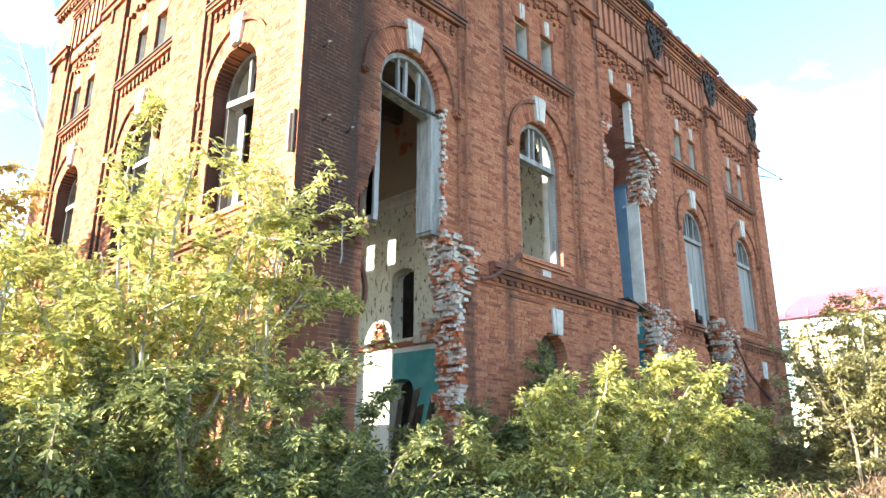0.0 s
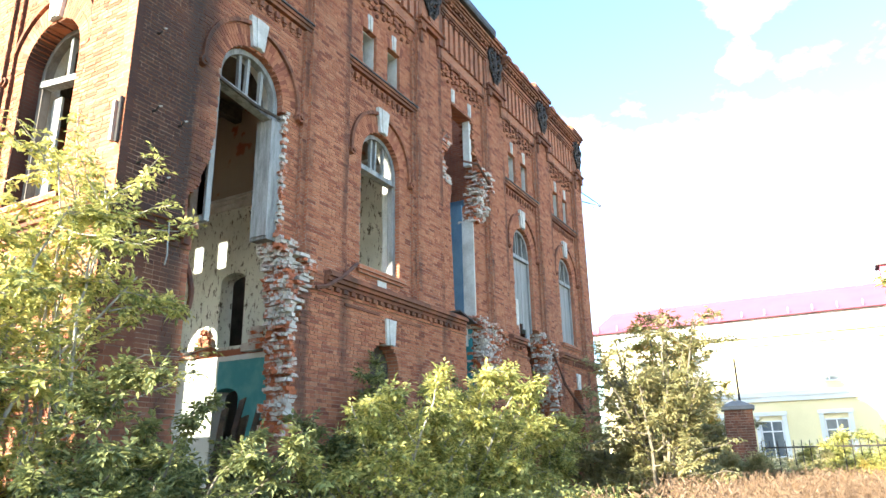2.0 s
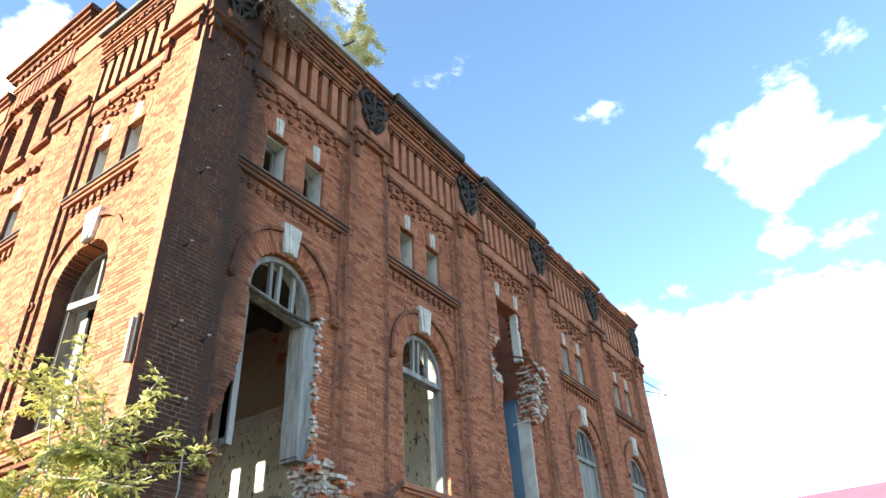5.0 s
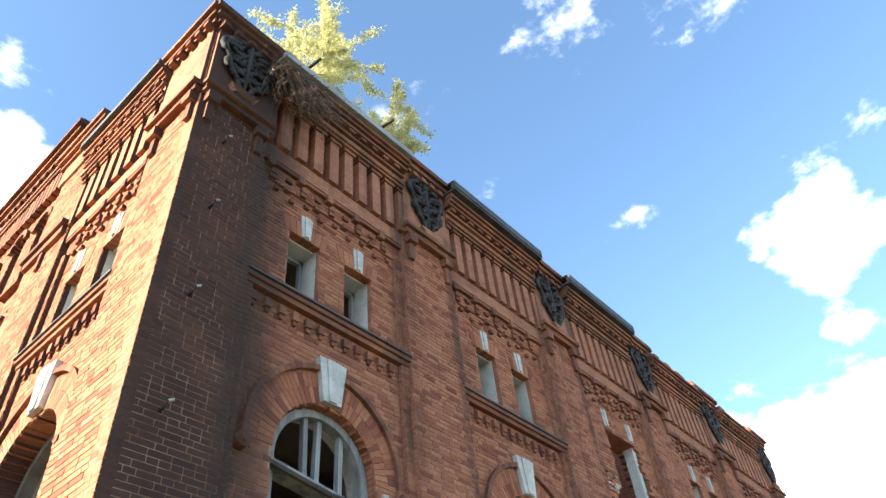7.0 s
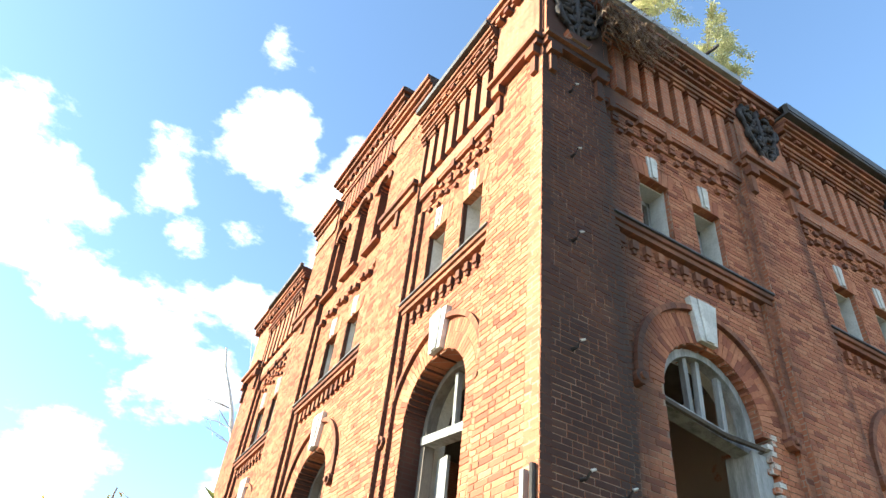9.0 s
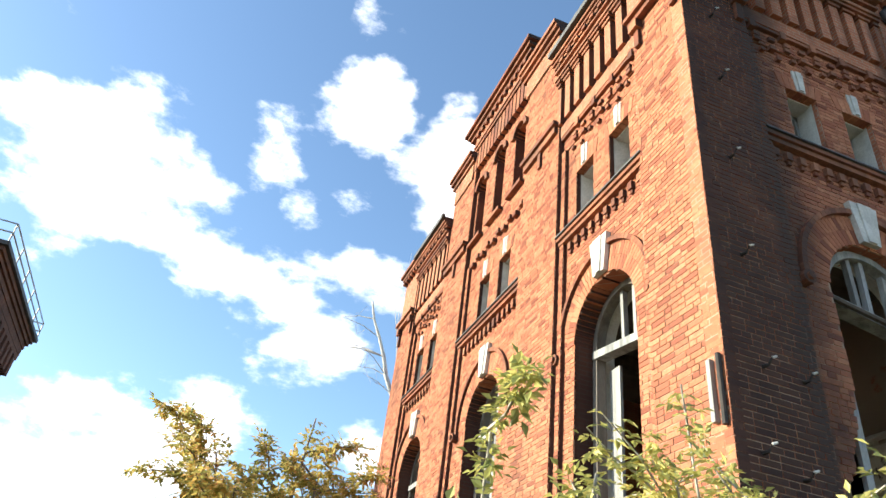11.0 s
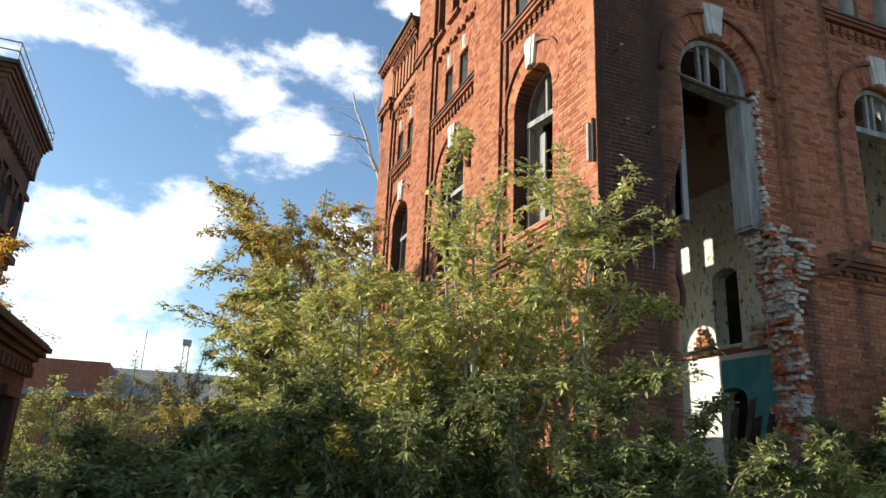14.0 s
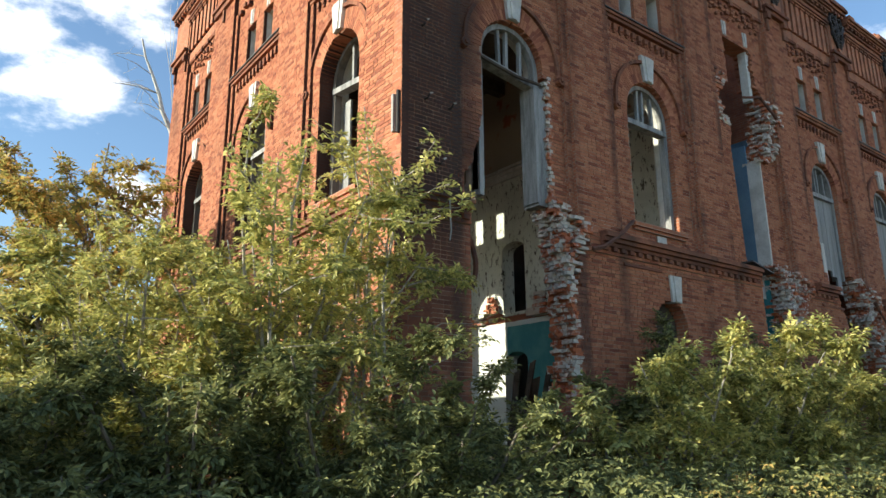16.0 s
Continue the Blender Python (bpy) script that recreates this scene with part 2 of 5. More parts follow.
def leaf_material(name, stops, glow=0.4, rough=0.5, spec=0.45):
    M = Mat(name, rough, spec)
    rnd = M.pos.outputs["Random Per Island"]
    cr = M.node("ShaderNodeValToRGB", Fac=M.math("ADD", M.math("MULTIPLY", rnd, 0.6), M.math("MULTIPLY", M.noise(0.9, 3), 0.42)))
    el = cr.color_ramp.elements
    el[0].position, el[0].color = stops[0][0], (*stops[0][1], 1)
    el[1].position, el[1].color = stops[-1][0], (*stops[-1][1], 1)
    for p, c in stops[1:-1]:
        e = el.new(p)
        e.color = (*c, 1)
    M.colour(cr.outputs[0])
    tr = M.node("ShaderNodeBsdfTranslucent", Color=cr.outputs[0])
    ms = M.node("ShaderNodeMixShader", Fac=glow)
    M.t.links.new(M.b.outputs[0], ms.inputs[1])
    M.t.links.new(tr.outputs[0], ms.inputs[2])
    M.t.links.new(ms.outputs[0], M.t.nodes["Material Output"].inputs["Surface"])
    return M.m


BRICK_ONE, BRICK_GRIMY = brick_material(True), brick_material(False, True)
BRICK, CORE, MORTAR, RUBBLE = brick_material(), core_material(), mortar_material(), rubble_material()
PLAIN_BRICK = core_material("old_brick", False)
GRIMY_BRICK = core_material("grimy_old_brick", False, 0.85)
PLASTER = plaster_wall_material()
LIMEWASH = plain_material("limewash", (0.66, 0.66, 0.62), (0.46, 0.45, 0.41), 2.2)
WHITE_STONE = plain_material("white_stone", (0.66, 0.64, 0.60), (0.46, 0.44, 0.40), 4.0, bump=0.4)
OLD_WOOD = plain_material("old_paint_wood", (0.36, 0.36, 0.35), (0.16, 0.16, 0.155), 2.5, 0.8, 0.5, stretch=(3, 3, 0.4))
DARK_FRAME = plain_material("weathered_frame", (0.20, 0.175, 0.15), (0.11, 0.095, 0.08), 2.5, 0.85, 0.5, stretch=(3, 3, 0.4))
DARK_WOOD = plain_material("dark_wood", (0.11, 0.085, 0.065), (0.05, 0.04, 0.032), 2.5, 0.85, 0.5)
GREY_BOARD = plain_material("grey_board", (0.36, 0.36, 0.35), (0.22, 0.22, 0.215), 2.0, 0.85, 0.6, stretch=(5, 5, 0.3))
IRON = plain_material("black_iron", (0.022, 0.020, 0.020), (0.05, 0.035, 0.028), 8.0, 0.75, 0.5, 0.4)
RUST = plain_material("rusty_iron", (0.16, 0.07, 0.045), (0.08, 0.045, 0.035), 6.0, 0.85, 0.5)
TIN = plain_material("roof_tin", (0.10, 0.10, 0.10), (0.055, 0.05, 0.048), 1.5, 0.6, 0.2)
ZINC = plain_material("grey_zinc", (0.40, 0.40, 0.39), (0.25, 0.25, 0.24), 2.0, 0.55, 0.2)
BLUE = plain_material("blue_paint", (0.10, 0.19, 0.29), (0.16, 0.27, 0.36), 1.2, 0.85)
TEAL = plain_material("teal_paint", (0.03, 0.20, 0.23), (0.06, 0.26, 0.28), 1.2, 0.8)
CEIL = plain_material("stained_ceiling", (0.15, 0.125, 0.10), (0.07, 0.06, 0.05), 0.9)
EARTH = plain_material("earth", (0.10, 0.085, 0.05), (0.055, 0.055, 0.025), 0.6, 1.0, 0.6)
YELLOW = plain_material("yellow_render", (0.84, 0.71, 0.42), (0.79, 0.66, 0.38), 0.4, 0.9, 0.1)
CREAM = plain_material("white_render", (0.80, 0.79, 0.76), (0.70, 0.69, 0.66), 0.6, 0.9, 0.1)
PINK_TIN = plain_material("crimson_roof_sheet", (0.44, 0.115, 0.155), (0.40, 0.10, 0.14), 0.5, 0.7, 0.05)
SLATE = plain_material("grey_slate", (0.30, 0.29, 0.28), (0.20, 0.19, 0.19), 0.6, 0.8)
BARK = plain_material("bark", (0.24, 0.20, 0.15), (0.13, 0.11, 0.085), 6.0, 0.9, 0.6)
DEAD_BARK = plain_material("bleached_wood", (0.72, 0.69, 0.64), (0.50, 0.47, 0.43), 5.0, 0.9, 0.4)
PALE_BARK = plain_material("pale_bark", (0.44, 0.40, 0.34), (0.25, 0.22, 0.18), 7.0, 0.9, 0.6)
# near-black colour standing in for the unlit inside of window openings
PAINTED_DARK = plain_material("painted_dark", (0.02, 0.018, 0.017), (0.035, 0.03, 0.028), 2.0, 0.9, 0.2, 0.1)
DARK_GLASS = plain_material("dusty_glass", (0.09, 0.11, 0.12), (0.16, 0.17, 0.17), 1.0, 0.25, 0.02, 0.5)
LEAF_MAPLE = leaf_material("leaf_maple", [(0.0, (0.102, 0.129, 0.049)), (0.28, (0.252, 0.276, 0.096)), (0.52, (0.504, 0.488, 0.152)), (0.75, (0.729, 0.643, 0.232)), (1.0, (0.732, 0.557, 0.196))], 0.4)
# darker leaves; on the foreground growth this colour also stands in for shade
LEAF_DARK = leaf_material("leaf_dark", [(0.0, (0.070, 0.088, 0.041)), (0.4, (0.150, 0.172, 0.069)), (0.75, (0.330, 0.330, 0.121)), (1.0, (0.480, 0.400, 0.172))], 0.3, 0.6, 0.3)
LEAF_RUST = leaf_material("leaf_rust", [(0.0, (0.182, 0.198, 0.061)), (0.35, (0.341, 0.330, 0.099)), (0.6, (0.572, 0.462, 0.143)), (0.82, (0.682, 0.407, 0.143)), (1.0, (0.682, 0.319, 0.132))], 0.45)
LEAF_BIRCH = leaf_material("leaf_birch", [(0.0, (0.366, 0.390, 0.161)), (0.5, (0.634, 0.598, 0.293)), (1.0, (0.800, 0.708, 0.410))], 0.5)
LEAF_GOLD = leaf_material("leaf_gold", [(0.0, (0.42, 0.24, 0.05)), (0.5, (0.66, 0.40, 0.07)), (1.0, (0.78, 0.55, 0.12))], 0.5)
LEAF_GREY = leaf_material("leaf_greygreen", [(0.0, (0.164, 0.173, 0.078)), (0.5, (0.346, 0.320, 0.148)), (1.0, (0.536, 0.415, 0.205))], 0.45)
DRY_GRASS = leaf_material("dry_grass", [(0.0, (0.120, 0.076, 0.051)), (0.5, (0.232, 0.144, 0.087)), (1.0, (0.344, 0.224, 0.138))], 0.3)

# ---------------------------------------------------------------- mesh helpers
rng = random.Random(7)


class Buf:
    """Collects boxes and faces for one mesh."""

    def __init__(self):
        self.v, self.f = [], []

    def hexa(self, p):
        """Eight corners: the four below, then the four above, in the same turn."""
        n = len(self.v)
        self.v += [tuple(q) for q in p]
        self.f += [(n, n + 3, n + 2, n + 1), (n + 4, n + 5, n + 6, n + 7), (n, n + 1, n + 5, n + 4), (n + 1, n + 2, n + 6, n + 5), (n + 2, n + 3, n + 7, n + 6), (n + 3, n, n + 4, n + 7)]

    def box(self, x0, x1, y0, y1, z0, z1):
        self.hexa([(x0, y0, z0), (x1, y0, z0), (x1, y1, z0), (x0, y1, z0), (x0, y0, z1), (x1, y0, z1), (x1, y1, z1), (x0, y1, z1)])

    def tube(self, pts, radii, sides=6):
        n0 = len(self.v)
        pts = [Vector(p) for p in pts]
        for i, p in enumerate(pts):
            a = (pts[min(i + 1, len(pts) - 1)] - pts[max(i - 1, 0)]).normalized()
            s = a.orthogonal().normalized()
            t = a.cross(s)
            for k in range(sides):
                w = 2 * math.pi * k / sides
                self.v.append(tuple(p + radii[i] * (math.cos(w) * s + math.sin(w) * t)))
        for i in range(len(pts) - 1):
            for k in range(sides):
                a, b = n0 + i * sides + k, n0 + i * sides + (k + 1) % sides
                self.f.append((a, b, b + sides, a + sides))
        self.f.append(tuple(n0 + k for k in range(sides))[::-1])
        self.f.append(tuple(n0 + (len(pts) - 1) * sides + k for k in range(sides)))

    def ob(self, name, mat, parent=None, label="", smooth=False):
        me = bpy.data.meshes.new(name)
        me.from_pydata(self.v, [], self.f)
        me.materials.append(mat)
        if smooth:
            me.shade_smooth()
        ob = new(name, me)
        ob.parent = parent
        if label:
            tagged(ob, label)
        return ob


class Side:
    """A facade's own axes: u along it, d out of it, z up."""

    def __init__(self, to):
        self.to = to

    def box(self, buf, u0, u1, d0, d1, z0, z1):
        buf.hexa([self.to(u, d, z) for z in (z0, z1) for u, d in ((u0, d0), (u1, d0), (u1, d1), (u0, d1))])

    def poly(self, buf, pts, d0, d1):
        """A flat shape of (u, z) corners, from depth d0 to d1."""
        n, k = len(buf.v), len(pts)
        buf.v += [self.to(u, d, z) for d in (d0, d1) for u, z in pts]
        buf.f += [tuple(range(n, n + k)), tuple(range(n + 2 * k - 1, n + k - 1, -1))]
        buf.f += [(n + i, n + k + i, n + k + (i + 1) % k, n + (i + 1) % k) for i in range(k)]

    def ring(self, buf, cu, cz, r0, r1, d0, d1, a0, a1, n, gap=0.0):
        """Wedges of an arch, one by one."""
        for i in range(n):
            s, e = a0 + (a1 - a0) * (i + gap) / n, a0 + (a1 - a0) * (i + 1 - gap) / n
            q = [(cu + r * math.cos(w), cz + r * math.sin(w)) for r, w in ((r0, s), (r1, s), (r1, e), (r0, e))]
            self.poly(buf, q, d0, d1)


FRONT = Side(lambda u, d, z: (u, -d, z))
FLANK = Side(lambda u, d, z: (-d, u, z))
COURSE = 0.067
THICK = 0.42


def cutout(spans, voids):
    for a, b in voids:
        nxt = []
        for s, e in spans:
            if b <= s or a >= e:
                nxt.append((s, e))
                continue
            if a - s > 0.02:
                nxt.append((s, a))
            if e - b > 0.02:
                nxt.append((b, e))
        spans = nxt
    return spans


def lay(side, u0, u1, z0, z1, d, voids, bricks, mortar, core, back, seed=1, single=None):
    """One flat stretch of brick wall, course by course, round its openings. voids(z) gives the open spans."""
    r = random.Random(seed)
    n = max(1, round((z1 - z0) / COURSE))
    h = (z1 - z0) / n
    last = {}
    for i in range(n):
        za = z0 + i * h
        row = cutout([(u0, u1)], voids(za + h / 2))
        for a, b in row:
            key = (round(a, 3), round(b, 3))
            if key in last and abs(last[key][1] - za) < 1e-4:
                last[key][1] = za + h
            else:
                if key in last:
                    put_core(side, key, last.pop(key), d, core, mortar, back)
                last[key] = [za, za + h]
        for key in [k for k in last if abs(last[k][1] - za - h) > 1e-4]:
            put_core(side, key, last.pop(key), d, core, mortar, back)
        for a, b in row:
            u = a - r.choice((0.0, 0.115, 0.06)) - (0.115 if i % 2 else 0.0) + 0.0
            while u < b:
                w = 0.23 if r.random() < 0.55 else 0.115
                s, e = max(u + 0.005, a), min(u + w - 0.005, b)
                if e - s > 0.03:
                    jut = d + r.uniform(-0.002, 0.0025)
                    zb = za + 0.0055 + r.uniform(-0.001, 0.001)
                    if single is not None and len(single) < 300:
                        single.append((s, e, jut, zb, za + h - 0.0055))
                    else:
                        side.box(bricks, s, e, d - 0.02, jut, zb, za + h - 0.0055)
                u += w
    for key in list(last):
        put_core(side, key, last.pop(key), d, core, mortar, back)


def put_core(side, key, zz, d, core, mortar, back):
    side.box(core, key[0], key[1], back, d - 0.016, zz[0], zz[1])
    side.box(mortar, key[0] + 0.004, key[1] - 0.004, d - 0.0155, d - 0.007, zz[0] + 0.002, zz[1] - 0.002)


def ragged(z, amount=0.13, k=0):
    """A broken edge that jumps from course to course."""
    return (math.sin(math.floor(z / COURSE) * 12.9898 + k * 78.2) * 43758.5453 % 1.0 - 0.5) * 2 * amount


def along(z, pairs):
    """Straight lines between (z, value) pairs."""
    pairs = sorted(pairs)
    return float(np.interp(z, [p[0] for p in pairs], [p[1] for p in pairs]))


# ---------------------------------------------------------------- the building: where its openings are
RC = [2.26 + 3.82 * i for i in range(5)]       # bay centres on the long front
LC = [2.08, 5.98, 9.92]                        # bay centres on the short side
R_END, L_END = 19.75, 12.3
SILL, SPRING, HALF = 5.17, 7.58, 0.72
SW0, SW1 = 9.72, 10.65
EAVES = 13.6


def arched(c, z, sill=SILL, spring=SPRING, half=HALF):
    if z < sill or z > spring + half:
        return []
    w = half if z <= spring else math.sqrt(max(0.0, half ** 2 - (z - spring) ** 2))
    return [(c - w, c + w)] if w > 0.02 else []


def small_pair(c, z):
    return [(c - 0.73, c - 0.22), (c + 0.22, c + 0.73)] if SW0 < z < SW1 else []


def front_voids(z):
    v = []
    for i, c in enumerate(RC):
        if i != 2:
            v += arched(c, z) + small_pair(c, z)
    c = RC[0]
    if 1.85 < z < 5.25:
        left = 1.12 + (0.02 if z > 2 else 0.0)
        v.append((left, along(z, [(0, 3.32), (3.25, 3.36), (4.0, 3.30), (4.5, 3.24), (5.0, 3.10), (5.25, 2.98)]) + ragged(z, 0.07)))
    elif z < SPRING - 0.1:
        if z < 6.3:
            v.append((along(z, [(5.25, 1.16), (5.6, 1.36), (6.3, 1.53)]) + ragged(z, 0.03, 31), c))
        v.append((c, c + HALF + 0.09 + ragged(z, 0.06, 3)))
    if 2.0 < z < 10.62:
        a = along(z, [(2, 9.6), (4.6, 9.55), (4.75, 9.4), (5.0, 9.27), (7.65, 9.15), (8.15, 9.25), (8.6, 8.95), (8.95, 8.75), (9.15, 9.05), (9.5, 9.35), (10.62, 9.33)])
        b = along(z, [(2, 10.8), (4.7, 10.8), (5.0, 10.36), (7.5, 10.38), (7.7, 10.6), (8.6, 10.85), (9.3, 10.95), (9.6, 10.6), (10.62, 10.55)])
        v.append((a + (ragged(z, 0.05, 5) if z > 8 else 0), b + (0.02 if 5.0 < z < 7.55 else ragged(z, 0.09, 7))))
    if 2.2 < z < 5.25:
        v.append((along(z, [(2.2, 14.0), (4.0, 13.6), (4.5, 13.25), (5.25, 13.15)]), along(z, [(2.2, 15.8), (3.2, 15.6), (4.3, 15.15), (5.25, 14.62)]) + ragged(z, 0.13, 9)))
    for c in (RC[1], RC[4]):
        v += arched(c, z, 1.4, 3.2, 0.5)
    return v


def skin_gone(z):
    """Where the outer half brick of the front has fallen away."""
    v = []
    if 3.7 < z < 5.0:
        v.append((2.6, along(z, [(3.7, 3.5), (4.3, 3.66), (4.55, 3.86), (4.8, 3.7), (5.0, 3.3)]) + ragged(z, 0.1, 21)))
    if 3.4 < z < 4.95:
        v.append((9.9, along(z, [(3.4, 11.1), (4.2, 11.5), (4.6, 12.1), (4.95, 10.7)]) + ragged(z, 0.1, 22)))
    if 7.7 < z < 9.6:
        v.append((9.8, along(z, [(7.7, 10.72), (7.9, 10.92), (9.1, 11.28), (9.6, 10.8)]) + ragged(z, 0.1, 23)))
    if 3.0 < z < 5.1:
        v.append((14.5, along(z, [(3.0, 15.9), (4.3, 15.65), (4.7, 15.6), (5.1, 14.9)]) + ragged(z, 0.1, 24)))
    return v


def front_skin(z):
    return front_voids(z) + skin_gone(z)


GC = 6.1                                       # middle of the gable


def flank_voids(z):
    v = []
    for i, c in enumerate(LC):
        v += arched(c, z) + small_pair(c, z) + arched(c, z, 1.3, 3.3, 0.55)
    for k in (-1, 0, 1):
        v += arched(GC + 1.0 * k, z, 12.0, 13.5 if k else 13.65, 0.24)
    return v


building = new("brick_building")
tagged(building, "derelict red brick factory building with broken walls and empty arched windows", "building")
bricks, mortar, core = Buf(), Buf(), Buf()
BAY_R, BAY_L = 1.34, (1.13, 1.44, 1.13)
BACK = -THICK

# the long front: bay fields, then the steps beside them, then the pilasters and the corner piers
r_edges = []
for i, c in enumerate(RC):
    lay(FRONT, c - BAY_R + 0.13, c + BAY_R - 0.13, 4.78, 11.35, 0.0, front_skin, bricks, mortar, core, BACK, 10 + i)
    for s in (-1, 1):
        a = c + s * (BAY_R - 0.065)
        lay(FRONT, a - 0.065, a + 0.065, 4.78, 11.35, 0.065, front_skin, bricks, mortar, core, BACK, 20 + i + 50 * s)
    lay(FRONT, c - BAY_R, c + BAY_R, 11.35, EAVES, 0.03, front_voids, bricks, mortar, core, BACK, 30 + i)
    r_edges.append((c - BAY_R, c + BAY_R))
corner_bricks = []
r_piers = [(-0.13, r_edges[0][0])] + [(r_edges[i][1], r_edges[i + 1][0]) for i in range(4)] + [(r_edges[4][1], R_END)]
for i, (a, b) in enumerate(r_piers):
    lay(FRONT, a, b, 4.78, 14.0, 0.13, front_skin, bricks, mortar, core, BACK if i else -0.1, 40 + i, None if i else corner_bricks)
lay(FRONT, -0.23, R_END + 0.1, -0.5, 4.36, 0.13, front_skin, bricks, mortar, core, BACK, 60)
lay(FRONT, -0.23, R_END + 0.1, 4.36, 4.78, 0.16, front_skin, bricks, mortar, core, BACK, 61)

n = 0
while n * COURSE < 10.0:
    z = 3.0 + n * COURSE
    n += 1
    for a, b in skin_gone(z):
        for s0, e0 in cutout([(a, b)], front_voids(z)):
            FRONT.box(core, s0, e0, BACK, -0.22, z, z + COURSE)
l_edges = [(c - h, c + h) for c, h in zip(LC, BAY_L)]
for i, (c, h) in enumerate(zip(LC, BAY_L)):
    lay(FLANK, c - h + 0.13, c + h - 0.13, 4.78, 11.35, 0.0, flank_voids, bricks, mortar, core, BACK, 70 + i)
    for s in (-1, 1):
        a = c + s * (h - 0.065)
        lay(FLANK, a - 0.065, a + 0.065, 4.78, 11.35, 0.065, flank_voids, bricks, mortar, core, BACK, 80 + i + 50 * s)
    lay(FLANK, c - h, c + h, 11.35, EAVES if i != 1 else 15.4, 0.03, flank_voids, bricks, mortar, core, BACK, 90 + i)
l_piers = [(-0.13 + 0.001, l_edges[0][0])] + [(l_edges[i][1], l_edges[i + 1][0]) for i in range(2)] + [(l_edges[2][1], L_END)]
for i, (a, b) in enumerate(l_piers):
    lay(FLANK, a, b, 4.78, 14.0 if i in (0, 3) else 14.6, 0.13, flank_voids, bricks, mortar, core, BACK if i else 0.0, 100 + i)
lay(FLANK, -0.13, L_END + 0.1, -0.5, 4.36, 0.23, flank_voids, bricks, mortar, core, BACK, 110)
lay(FLANK, -0.16, L_END + 0.1, 4.36, 4.78, 0.26, flank_voids, bricks, mortar, core, BACK, 111)

# ---------------------------------------------------------------- mouldings
trim, field = Buf(), Buf()


def belt(side, a, b, d):
    """String course with a row of dentils under it."""
    side.box(trim, a, b, 0.0, d + 0.06, 4.50, 4.565)
    side.box(trim, a, b, 0.0, d + 0.12, 4.570, 4.64)
    side.box(trim, a, b, 0.0, d + 0.17, 4.645, 4.71)
    side.poly(trim, [(a, 4.715), (b, 4.715), (b, 4.75), (a, 4.75)], 0.0, d + 0.14)
    u = a + 0.05
    while u + 0.12 < b:
        side.box(trim, u, u + 0.12, 0.0, d + 0.055, 4.42, 4.495)
        u += 0.235


for a, b in ((-0.27, 1.1), (4.1, 9.35), (12.0, 13.1), (15.9, R_END + 0.14)):
    belt(FRONT, a, b, 0.16)
belt(FLANK, -0.31, L_END + 0.14, 0.26)

BROKEN_SILL = ((8.7, 11.6),)


def upper_bay(side, c, h, seed, deep=1.0):
    """Sill course, dentils, stepped corbels, slotted frieze and cornice of one bay."""
    r = random.Random(seed)
    spans = cutout([(c - h, c + h)], BROKEN_SILL) if side is FRONT else [(c - h, c + h)]
    for a, b in spans:
        side.box(trim, a, b, -0.02, 0.085, 9.40, 9.47)
        side.box(trim, a - 0.02, b + 0.02, -0.02, 0.12, 9.474, 9.535)
        u = a + 0.12
        while u + 0.13 < b - 0.05:
            side.box(trim, u, u + 0.085, -0.02, 0.06, 9.21, 9.33)
            side.box(trim, u + 0.02, u + 0.07, -0.02, 0.035, 9.15, 9.21)
            u += 0.2
    n = int((2 * h - 0.2) / 0.26)
    for i in range(n):                          # stepped corbels under the frieze
        u = c - n * 0.13 + 0.26 * i
        low = 0.077 * (i % 2)
        side.box(trim, u, u + 0.10, 0.0, 0.07, 11.36 - low, 11.43 - low)
        side.box(trim, u + 0.10, u + 0.17, 0.0, 0.055, 11.20 - low, 11.265 - low)
        side.box(trim, u + 0.0, u + 0.10, 0.0, 0.075, 11.45, 11.515)
    side.box(trim, c - h, c + h, 0.0, 0.085, 11.63, 11.69)
    u = c - h + 0.1
    while u + 0.2 < c + h:
        side.box(trim, u, u + 0.10, 0.0, 0.11, 11.55, 11.70)
        u += 0.52
    side.box(field, c - h, c + h, 0.0, 0.095, 11.695, 11.96)
    ribs = max(5, round((2 * h) / 0.31))
    step = 2 * h / ribs
    for i in range(ribs + 1):                   # ribs between the slots
        u = c - h + step * i
        a, b = max(c - h, u - 0.085), min(c + h, u + 0.085)
        side.box(field, a, b, 0.0, 0.16 + r.uniform(-0.004, 0.004), 11.97, 12.88)
        side.box(trim, max(c - h, a - 0.03), min(c + h, b + 0.03), 0.0, 0.19, 12.88, 12.945)
        side.box(trim, max(c - h, a - 0.06), min(c + h, b + 0.06), 0.0, 0.225, 12.95, 13.01)
    side.box(trim, c - h, c + h, 0.0, 0.255, 13.015, 13.07)
    side.box(field, c - h, c + h, 0.0, 0.20, 13.075, 13.21)
    side.box(trim, c - h, c + h, 0.0, 0.26, 13.215, 13.27)
    u = c - h + 0.06
    while u + 0.12 < c + h:
        side.box(trim, u, u + 0.12, 0.0, 0.31, 13.275, 13.345)
        u += 0.26
    for k, (d, z) in enumerate(((0.33, 13.35), (0.38, 13.415), (0.43, 13.48), (0.40, 13.545))):
        side.box(trim, c - h - 0.02, c + h + 0.02, 0.0, d * deep, z, z + 0.06)


